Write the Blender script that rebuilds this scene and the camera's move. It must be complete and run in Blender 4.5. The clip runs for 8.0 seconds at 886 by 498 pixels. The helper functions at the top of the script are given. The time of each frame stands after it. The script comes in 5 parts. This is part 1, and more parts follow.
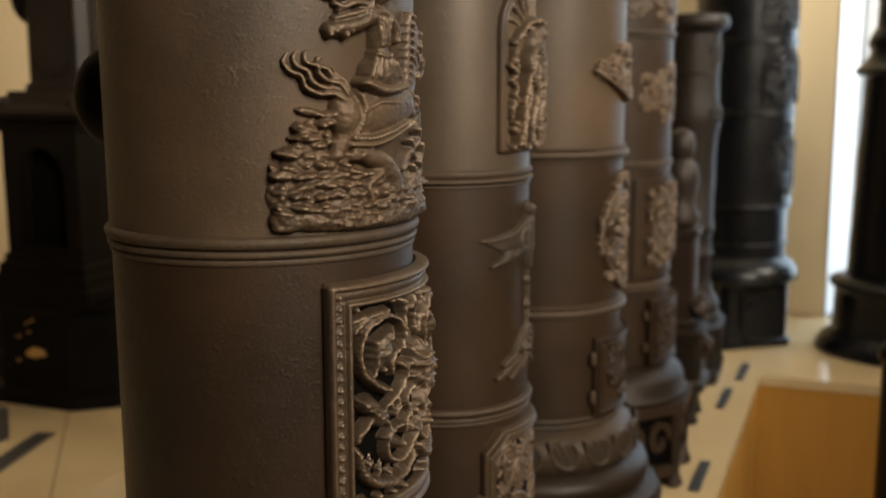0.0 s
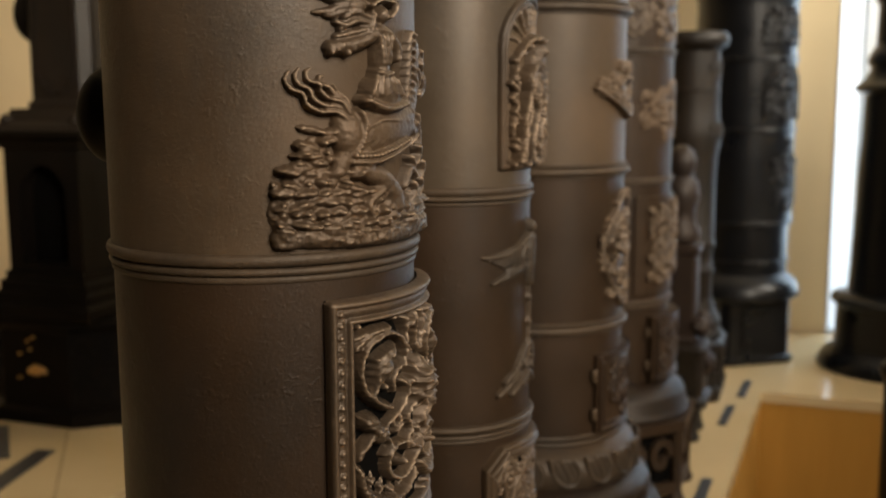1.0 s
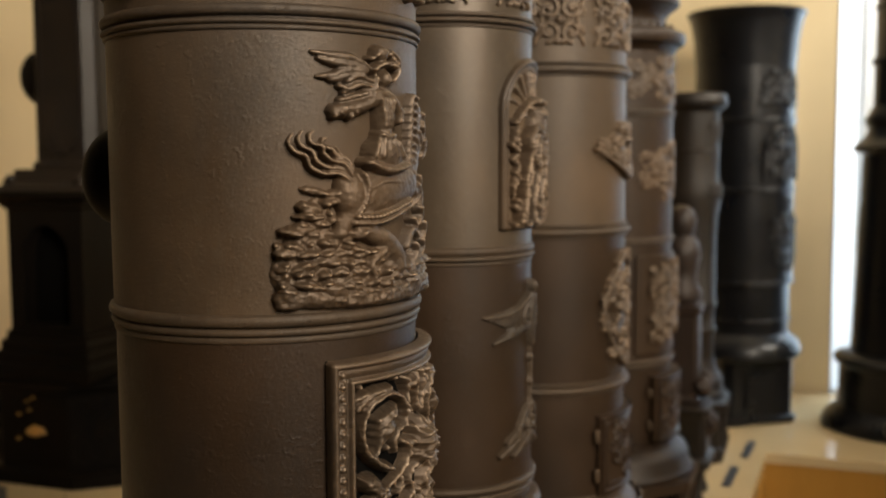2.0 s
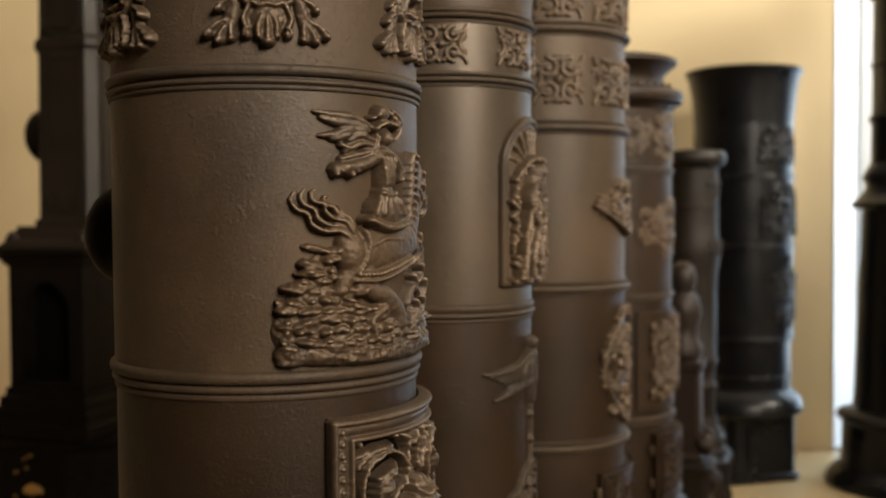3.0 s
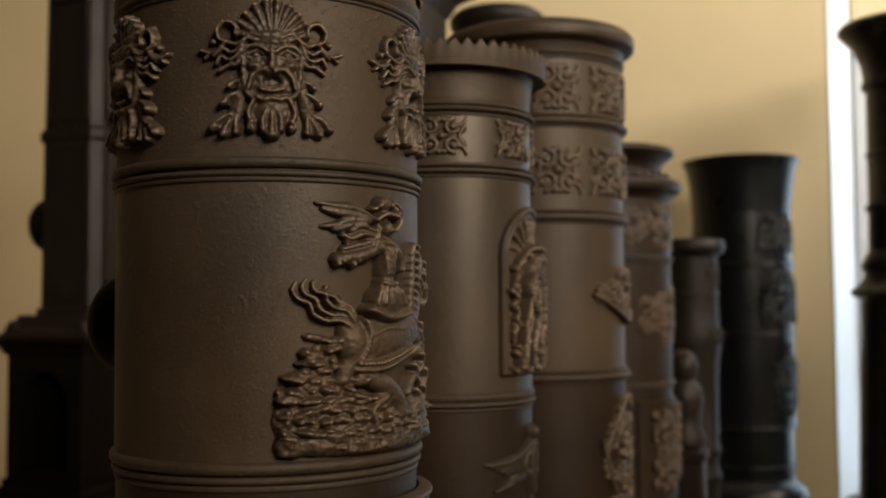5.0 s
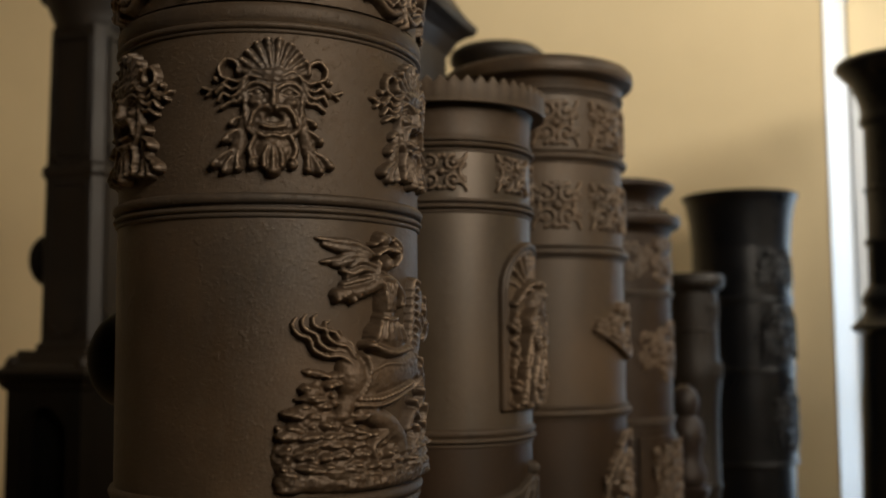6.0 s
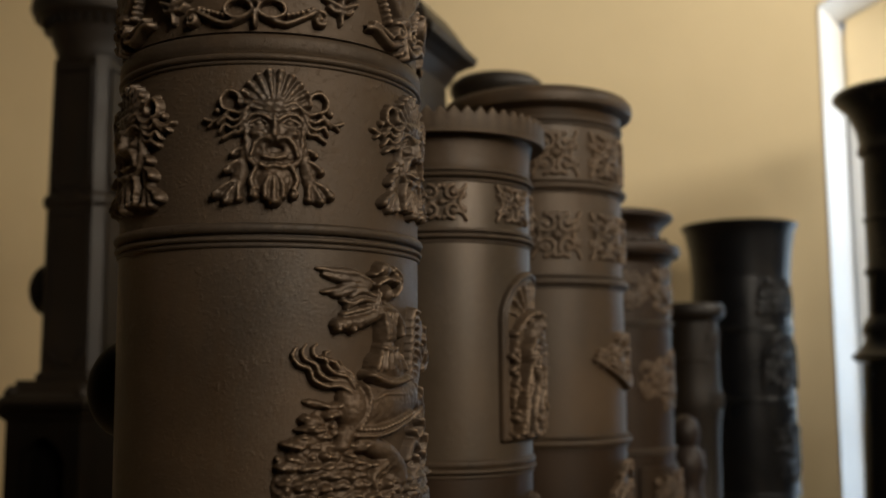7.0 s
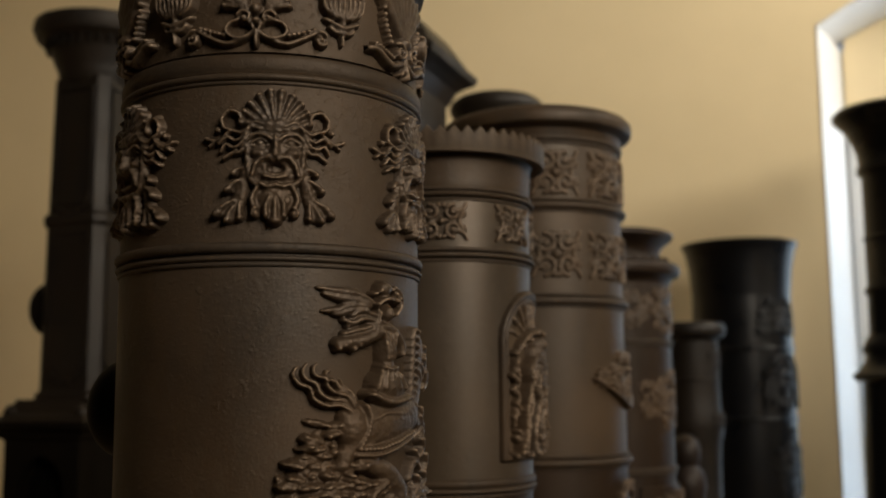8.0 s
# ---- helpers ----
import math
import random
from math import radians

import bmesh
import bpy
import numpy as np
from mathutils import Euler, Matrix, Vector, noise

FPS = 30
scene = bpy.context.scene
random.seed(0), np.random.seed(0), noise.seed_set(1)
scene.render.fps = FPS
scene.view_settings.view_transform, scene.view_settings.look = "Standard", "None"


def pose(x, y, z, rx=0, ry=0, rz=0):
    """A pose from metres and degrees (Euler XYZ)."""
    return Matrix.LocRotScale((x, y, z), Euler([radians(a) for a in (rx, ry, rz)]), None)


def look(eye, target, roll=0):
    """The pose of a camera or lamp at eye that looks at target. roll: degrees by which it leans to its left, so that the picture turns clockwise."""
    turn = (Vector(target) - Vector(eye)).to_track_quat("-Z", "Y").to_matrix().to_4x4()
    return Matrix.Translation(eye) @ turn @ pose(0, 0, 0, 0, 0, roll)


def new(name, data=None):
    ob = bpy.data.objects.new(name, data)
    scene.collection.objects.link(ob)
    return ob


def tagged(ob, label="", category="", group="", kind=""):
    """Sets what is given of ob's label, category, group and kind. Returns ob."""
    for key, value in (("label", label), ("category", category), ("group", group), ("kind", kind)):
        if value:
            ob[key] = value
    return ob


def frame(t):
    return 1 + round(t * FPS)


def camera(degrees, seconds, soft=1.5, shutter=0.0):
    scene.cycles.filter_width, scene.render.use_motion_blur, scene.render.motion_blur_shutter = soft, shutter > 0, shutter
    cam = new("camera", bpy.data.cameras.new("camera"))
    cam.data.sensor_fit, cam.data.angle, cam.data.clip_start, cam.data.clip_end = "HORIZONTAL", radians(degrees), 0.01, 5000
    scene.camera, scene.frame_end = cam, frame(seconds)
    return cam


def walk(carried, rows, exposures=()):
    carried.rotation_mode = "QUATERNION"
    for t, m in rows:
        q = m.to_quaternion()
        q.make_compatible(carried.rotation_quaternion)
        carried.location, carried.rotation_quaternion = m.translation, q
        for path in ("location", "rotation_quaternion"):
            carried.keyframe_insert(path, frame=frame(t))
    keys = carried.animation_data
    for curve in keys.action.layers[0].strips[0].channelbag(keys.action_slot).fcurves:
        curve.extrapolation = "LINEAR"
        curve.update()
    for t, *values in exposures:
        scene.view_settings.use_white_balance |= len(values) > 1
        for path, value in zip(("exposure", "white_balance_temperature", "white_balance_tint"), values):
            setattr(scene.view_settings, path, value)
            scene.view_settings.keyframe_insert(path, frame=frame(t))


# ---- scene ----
# A museum room: cast-iron column stoves on a low U-shaped platform. Floor z = -0.36,
# platform top z = 0.30, the row of stoves runs along +y, far wall at y = 5.605.
cam = camera(46.33, 8.0, 1.9)
# a tripod head that tilts up: seconds, pitch, yaw, roll; the lens sits over the tilt axis
TILTS = [
    (0, -9.06, 19.92, 0.19),
    (0.5, -8.93, 19.92, 0.20),
    (1, -8.13, 19.98, 0.24),
    (1.5, -6.56, 20.02, 0.27),
    (3, -1.75, 20.05, 0.31),
    (3.5, -0.42, 20.04, 0.34),
    (4, 0.90, 20.04, 0.36),
    (4.5, 2.04, 20.04, 0.37),
    (6, 5.04, 20.03, 0.40),
    (6.5, 5.84, 20.02, 0.40),
    (7, 6.67, 20.02, 0.41),
    (7.5, 7.39, 20.01, 0.41),
    (8, 7.72, 20.02, 0.41),
]
AXIS = pose(0.0065, -0.018, 1.377)
walk(cam, [(t, AXIS @ pose(0, 0, 0, 90 + p, 0, y) @ pose(0, 0.123, -0.0215, 0, 0, -r)) for t, p, y, r in TILTS],
     [(0.0, -0.36), (1.5, -0.34), (3.0, -0.48), (4.0, -0.90), (4.5, -1.10), (6.5, -1.48), (8.0, -1.60)])
cam.data.dof.use_dof = True
cam.data.dof.focus_distance = 1.2
cam.data.dof.aperture_fstop = 3.8

# ---- light ----
world = bpy.data.worlds.new("world")
scene.world = world
world.use_nodes = True
sky = world.node_tree.nodes.new("ShaderNodeTexSky")
sky.sky_type = "NISHITA"
sky.sun_disc = False
sky.sun_elevation, sky.sun_rotation = radians(38), radians(60)
bgn = world.node_tree.nodes["Background"]
world.node_tree.links.new(sky.outputs[0], bgn.inputs[0])
bgn.inputs[1].default_value = 0.12


def area(name, loc, target, sx, sy, watts, color):
    l = bpy.data.lights.new(name, "AREA")
    l.shape, l.size, l.size_y, l.energy, l.color = "RECTANGLE", sx, sy, watts, color
    ob = new(name, l)
    ob.matrix_world = look(loc, target)
    return ob


# daylight in the window openings: the far wall's, and the one in the wall on the room's open side
area("window_daylight", (0.93, 6.205, 1.75), (0.70, 3.8, 1.5), 1.3, 2.5, 72, (0.60, 0.80, 1.0))
area("side_window_daylight", (3.4, 3.75, 4.15), (-1.9, 5.6, 4.2), 1.9, 1.7, 320, (1.0, 0.92, 0.79)).data.spread = radians(105)
area("front_window_daylight", (3.4, -1.3, 3.9), (-0.6, 2.0, 2.2), 2.2, 1.7, 132, (1.0, 0.88, 0.71)).data.spread = radians(66)

# ---- materials ----


def nodes_of(name, rough, metal, spec=0.5):
    m = bpy.data.materials.new(name)
    m.use_nodes = True
    nt = m.node_tree
    b = nt.nodes["Principled BSDF"]
    b.inputs["Roughness"].default_value = rough
    b.inputs["Metallic"].default_value = metal
    b.inputs["Specular IOR Level"].default_value = spec
    return m, nt, b


def noise_node(nt, vec, scale, detail=5.0, rough=0.55):
    n = nt.nodes.new("ShaderNodeTexNoise")
    n.inputs["Scale"].default_value = scale
    n.inputs["Detail"].default_value = detail
    n.inputs["Roughness"].default_value = rough
    nt.links.new(vec, n.inputs["Vector"])
    return n.outputs["Fac"]


def ramp_node(nt, fac, a, b, lo=0.35, hi=0.65):
    r = nt.nodes.new("ShaderNodeValToRGB")
    r.color_ramp.elements[0].position, r.color_ramp.elements[0].color = lo, (*a, 1)
    r.color_ramp.elements[1].position, r.color_ramp.elements[1].color = hi, (*b, 1)
    nt.links.new(fac, r.inputs[0])
    return r.outputs[0]


def blend(nt, fac, a, b):
    x = nt.nodes.new("ShaderNodeMix")
    x.data_type = "RGBA"
    for sock, v in ((x.inputs[0], fac), (x.inputs[6], a), (x.inputs[7], b)):
        if hasattr(v, "is_linked"):
            nt.links.new(v, sock)
        else:
            sock.default_value = v if isinstance(v, float) else (*v, 1)
    return x.outputs[2]


def iron(name, base, worn, rough=0.5, metal=0.35, cast=0.5, brown=0.3, spec=0.3, edge=0.0):
    """Blackleaded cast iron: patchy brown patina, lighter rubbed grain, sandy casting skin."""
    m, nt, b = nodes_of(name, rough, metal, spec)
    tc = nt.nodes.new("ShaderNodeTexCoord")
    vec = tc.outputs["Object"]
    patch = noise_node(nt, vec, 5.0, 6.0, 0.6)
    grain = noise_node(nt, vec, 75.0, 5.0, 0.7)
    c = blend(nt, ramp_node(nt, patch, (0, 0, 0), (1, 1, 1), 0.32, 0.7), base, tuple(p * (1 + brown) * q for p, q in zip(base, (1.12, 1.0, 0.86))))
    mp = nt.nodes.new("ShaderNodeMapping")
    mp.inputs["Scale"].default_value = (1.0, 1.0, 0.35)
    nt.links.new(vec, mp.inputs["Vector"])
    cloud = noise_node(nt, mp.outputs[0], 7.0, 4.0, 0.5)
    grey = sum(base) / 3 * 1.05
    c = blend(nt, ramp_node(nt, cloud, (0, 0, 0), (0.7, 0.7, 0.7), 0.48, 0.72), c, (grey * 1.08, grey, grey * 0.95))
    runs = nt.nodes.new("ShaderNodeMapping")
    runs.inputs["Scale"].default_value = (1.0, 1.0, 0.10)
    nt.links.new(vec, runs.inputs["Vector"])
    c = blend(nt, ramp_node(nt, noise_node(nt, runs.outputs[0], 16.0, 4.0, 0.55), (0, 0, 0), (0.5, 0.5, 0.5), 0.52, 0.70), c, (base[0] * 1.25, base[1] * 0.98, base[2] * 0.72))
    c = blend(nt, ramp_node(nt, grain, (0, 0, 0), (0.55, 0.55, 0.55), 0.5, 0.75), c, worn)
    # lighter ridges: rubbed metal plus specular highlights painted into the colour
    if edge:
        geo = nt.nodes.new("ShaderNodeNewGeometry")
        c = blend(nt, ramp_node(nt, geo.outputs["Pointiness"], (0, 0, 0), (edge,) * 3, 0.53, 0.62), c, tuple(2.2 * w for w in worn))
    nt.links.new(c, b.inputs["Base Color"])
    rr = ramp_node(nt, patch, (rough - 0.07,) * 3, (rough + 0.1,) * 3, 0.3, 0.7)
    nt.links.new(rr, b.inputs["Roughness"])
    skin = noise_node(nt, vec, 270.0, 5.0, 0.7)
    wave = noise_node(nt, vec, 28.0, 4.0, 0.55)
    b1 = nt.nodes.new("ShaderNodeBump")
    b1.inputs["Strength"].default_value, b1.inputs["Distance"].default_value = cast * 0.45, 0.0019
    nt.links.new(skin, b1.inputs["Height"])
    pits = noise_node(nt, vec, 140.0, 6.0, 0.6)
    b3 = nt.nodes.new("ShaderNodeBump")
    b3.inputs["Strength"].default_value, b3.inputs["Distance"].default_value = cast * 0.36, 0.0012
    nt.links.new(ramp_node(nt, pits, (0, 0, 0), (1, 1, 1), 0.56, 0.68), b3.inputs["Height"])
    nt.links.new(b1.outputs[0], b3.inputs["Normal"])
    grit = nt.nodes.new("ShaderNodeMath")
    grit.operation = "MULTIPLY"
    nt.links.new(ramp_node(nt, noise_node(nt, vec, 85.0, 3.0, 0.5), (0, 0, 0), (1, 1, 1), 0.58, 0.66), grit.inputs[0])
    nt.links.new(ramp_node(nt, noise_node(nt, vec, 11.0, 3.0, 0.5), (0, 0, 0), (1, 1, 1), 0.50, 0.62), grit.inputs[1])
    b4 = nt.nodes.new("ShaderNodeBump")
    b4.inputs["Strength"].default_value, b4.inputs["Distance"].default_value = min(1.0, cast * 0.45), 0.0013
    nt.links.new(grit.outputs[0], b4.inputs["Height"])
    nt.links.new(b3.outputs[0], b4.inputs["Normal"])
    b2 = nt.nodes.new("ShaderNodeBump")
    b2.inputs["Strength"].default_value, b2.inputs["Distance"].default_value = cast * 0.14, 0.006
    nt.links.new(wave, b2.inputs["Height"])
    nt.links.new(b4.outputs[0], b2.inputs["Normal"])
    nt.links.new(b2.outputs[0], b.inputs["Normal"])
    return m


def paint(name, a, c, rough, scale=2.5, fine=90.0, bump=0.06, streak=(1, 1, 1)):
    """Painted or lacquered surface with faint cloudy marks."""
    m, nt, b = nodes_of(name, rough, 0.0)
    tc = nt.nodes.new("ShaderNodeTexCoord")
    mp = nt.nodes.new("ShaderNodeMapping")
    mp.inputs["Scale"].default_value = streak
    nt.links.new(tc.outputs["Object"], mp.inputs["Vector"])
    vec = mp.outputs[0]
    nt.links.new(ramp_node(nt, noise_node(nt, vec, scale, 7.0, 0.6), a, c, 0.3, 0.7), b.inputs["Base Color"])
    bp = nt.nodes.new("ShaderNodeBump")
    bp.inputs["Strength"].default_value, bp.inputs["Distance"].default_value = bump, 0.004
    nt.links.new(noise_node(nt, vec, fine, 4.0), bp.inputs["Height"])
    nt.links.new(bp.outputs[0], b.inputs["Normal"])
    return m


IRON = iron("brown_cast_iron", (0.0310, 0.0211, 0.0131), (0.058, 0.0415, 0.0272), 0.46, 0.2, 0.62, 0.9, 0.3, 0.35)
# browner lower finish, its colour also darkened for light that other stoves block
SHADED_UMBER = iron("shaded_umber_cast_iron", (0.0142, 0.0081, 0.0042), (0.0255, 0.0155, 0.0087), 0.45, 0.2, 0.6, 0.6, 0.28, 0.35)
COAL = iron("coal_black_iron", (0.0050, 0.0040, 0.0031), (0.0095, 0.0076, 0.0060), 0.5, 0.1, 0.4, 0.3, 0.06)
RELIEF = iron("rubbed_highlit_relief_iron", (0.050, 0.0352, 0.0236), (0.136, 0.098, 0.067), 0.43, 0.4, 0.9, 0.4, 0.4, 0.9)
WORN = iron("worn_moulding_iron", (0.033, 0.0234, 0.0155), (0.070, 0.0515, 0.036), 0.52, 0.25, 1.0, 0.5, 0.28, 0.6)
SHEEN = iron("blackleaded_cast_iron", (0.0320, 0.0236, 0.0158), (0.062, 0.047, 0.033), 0.41, 0.35, 0.40, 0.7, 0.4, 0.35)
SANDY = iron("sandy_cast_iron", (0.0310, 0.0206, 0.0124), (0.058, 0.0405, 0.0260), 0.52, 0.2, 1.1, 0.8, 0.28, 0.35)
DARK = iron("dark_cast_iron", (0.0110, 0.0080, 0.0057), (0.020, 0.0150, 0.0110), 0.50, 0.2, 0.45, 0.4, 0.32)
BLACK = iron("blackened_cast_iron", (0.0046, 0.0053, 0.0074), (0.009, 0.0104, 0.0140), 0.30, 0.2, 0.16, 0.1, 0.40)
# near-black stand-in for the shade inside hollows and behind openings
HOLLOW_BLACK = iron("black_hollow_stand_in", (0.0018, 0.0016, 0.0014), (0.003, 0.0026, 0.0022), 0.85, 0.0, 0.3, 0.3, 0.05)
RUST = iron("reddish_brown_iron", (0.020, 0.0135, 0.0105), (0.038, 0.030, 0.029), 0.45, 0.2, 0.4)
BRASS = iron("yellow_brass", (0.62, 0.42, 0.16), (0.75, 0.55, 0.25), 0.35, 0.8, 0.2, 0.1)
WALLM = paint("cream_wall_paint", (0.74, 0.604, 0.372), (0.80, 0.654, 0.410), 0.9, 1.3, 160.0, 0.08)
# for the unseen walls, made dark to cut the light they bounce back
BOUNCE_DARK = paint("bounce_cutting_ochre_paint", (0.27, 0.21, 0.13), (0.31, 0.245, 0.155), 0.9, 1.3, 160.0, 0.08)
CEIL = paint("white_ceiling_paint", (0.76, 0.72, 0.64), (0.80, 0.77, 0.70), 0.9)
WHITE = paint("white_window_paint", (0.66, 0.67, 0.68), (0.70, 0.71, 0.72), 0.55)
PLAT = paint("cream_platform_lacquer", (0.52, 0.400, 0.225), (0.56, 0.435, 0.255), 0.17, 3.0, 60.0, 0.02)
SIDE = paint("orange_wood_cladding", (0.38, 0.190, 0.034), (0.44, 0.228, 0.044), 0.4, 2.0, 50.0, 0.03, (6, 6, 1))
FLOOR = paint("polished_wood", (0.16, 0.078, 0.0115), (0.20, 0.10, 0.0165), 0.3, 4.0, 40.0, 0.04, (1, 9, 1))
LABEL = paint("black_label_card", (0.022, 0.022, 0.024), (0.03, 0.03, 0.032), 0.5)
GLASS, _nt, _b = nodes_of("window_glass", 0.02, 0.0)
_b.inputs["Transmission Weight"].default_value = 1.0
_b.inputs["IOR"].default_value = 1.45

# ---- builders ----
TOP, LOW = 0.30, -0.36


def mesh_of(name, bm, material, smooth=True):
    me = bpy.data.meshes.new(name)
    bm.to_mesh(me)
    bm.free()
    me.materials.append(material)
    for p in me.polygons:
        p.use_smooth = bool(smooth)
    if smooth and smooth != "cast":
        me.set_sharp_from_angle(angle=radians(42))
    return me


def part(name, bm, material, parent, label="", smooth=True):
    ob = new(name, mesh_of(name, bm, material, smooth))
    if parent is not None:
        ob.parent = parent
    return tagged(ob, label)


def thing(name, x, y, z, turn, label, category, group="", kind=""):
    ob = new(name)
    ob.matrix_world = pose(x, y, z, 0, 0, turn)
    return tagged(ob, label, category, group, kind)


def lathe(profile, seg=96, close=True, bm=None):
    bm = bm or bmesh.new()
    rings = []
    for r, z in profile:
        rings.append([bm.verts.new((r * math.cos(2 * math.pi * i / seg), r * math.sin(2 * math.pi * i / seg), z)) for i in range(seg)])
    for a, b in zip(rings, rings[1:]):
        for i in range(seg):
            j = (i + 1) % seg
            bm.faces.new((a[i], a[j], b[j], b[i]))
    if close:
        bm.faces.new(rings[0][::-1])
        bm.faces.new(rings[-1])
    bm.normal_update()
    return bm


def bead(r, z, h, out):
    """Profile points of a half-round moulding of height h that stands out from radius r."""
    return [(r + out * math.sin(math.pi * k / 8), z - h / 2 + h * (1 - math.cos(math.pi * k / 8)) / 2) for k in range(9)]


def ring(parent, r, beads, material, label="", name="ring_moulding", seg=112):
    """A moulding of several beads round a column: (z, height, projection), bottom first."""
    prof = [(r - 0.006, beads[0][0] - beads[0][1] / 2)]
    for z, h, out in beads:
        prof += bead(r, z, h, out)
    prof.append((r - 0.006, beads[-1][0] + beads[-1][1] / 2))
    return part(name, lathe(prof, seg), material, parent, label)


def box(x0, x1, y0, y1, z0, z1, bevel=0.0, bm=None):
    bm = bm or bmesh.new()
    r = bmesh.ops.create_cube(bm, size=1)
    for v in r["verts"]:
        v.co = Vector((x0 + (v.co.x + 0.5) * (x1 - x0), y0 + (v.co.y + 0.5) * (y1 - y0), z0 + (v.co.z + 0.5) * (z1 - z0)))
    if bevel:
        es = {e for v in r["verts"] for e in v.link_edges}
        bmesh.ops.bevel(bm, geom=list(es), offset=bevel, segments=2, affect="EDGES")
    return bm


def prism(points, z0, z1, taper=1.0, bm=None):
    bm = bm or bmesh.new()
    lo = [bm.verts.new((x, y, z0)) for x, y in points]
    hi = [bm.verts.new((x * taper, y * taper, z1)) for x, y in points]
    n = len(points)
    fs = [bm.faces.new(lo[::-1]), bm.faces.new(hi)]
    for i in range(n):
        fs.append(bm.faces.new((lo[i], lo[(i + 1) % n], hi[(i + 1) % n], hi[i])))
    bmesh.ops.recalc_face_normals(bm, faces=fs)
    return bm


def upright(points, y0, y1):
    """A solid with the outline points (x, z), from y0 to y1."""
    bm = bmesh.new()
    a = [bm.verts.new((x, y0, z)) for x, z in points]
    b = [bm.verts.new((x, y1, z)) for x, z in points]
    n = len(points)
    fs = [bm.faces.new(a), bm.faces.new(b[::-1])] + [bm.faces.new((a[i], b[i], b[(i + 1) % n], a[(i + 1) % n])) for i in range(n)]
    bmesh.ops.recalc_face_normals(bm, faces=fs)
    return bm


def chamfered(a, c):
    """A square of half width a with corners cut by c."""
    return [(a, -a + c), (a, a - c), (a - c, a), (-a + c, a), (-a, a - c), (-a, -a + c), (-a + c, -a), (a - c, -a)]


def stack(sections, c=0.0):
    """Square mouldings one above the other: (half width, z)."""
    bm = bmesh.new()
    rows = []
    for a, z in sections:
        pts = chamfered(a, c) if c else [(a, -a), (a, a), (-a, a), (-a, -a)]
        rows.append([bm.verts.new((x, y, z)) for x, y in pts])
    for p, q in zip(rows, rows[1:]):
        for i in range(len(p)):
            j = (i + 1) % len(p)
            bm.faces.new((p[i], p[j], q[j], q[i]))
    bm.faces.new(rows[0][::-1]), bm.faces.new(rows[-1])
    return bm


def ribbon(points, w, x0, x1):
    """A scroll of even width w along points (y, z), standing from x0 out to x1."""
    bm = bmesh.new()
    rows = []
    n = len(points)
    for k, (y, z) in enumerate(points):
        a, b = points[max(0, k - 1)], points[min(n - 1, k + 1)]
        t = Vector((b[0] - a[0], b[1] - a[1])).normalized()
        p, q = (y - t.y * w / 2, z + t.x * w / 2), (y + t.y * w / 2, z - t.x * w / 2)
        rows.append([bm.verts.new(v) for v in ((x0, *p), (x1, *p), (x1, *q), (x0, *q))])
    fs = [bm.faces.new(rows[0][::-1]), bm.faces.new(rows[-1])]
    for p, q in zip(rows, rows[1:]):
        for i in range(4):
            fs.append(bm.faces.new((p[i], q[i], q[(i + 1) % 4], p[(i + 1) % 4])))
    bmesh.ops.recalc_face_normals(bm, faces=fs)
    return bm


def setting(name, bm, material, label, category, smooth=False):
    return tagged(part(name, bm, material, None, label, smooth), label, category, kind="structure")


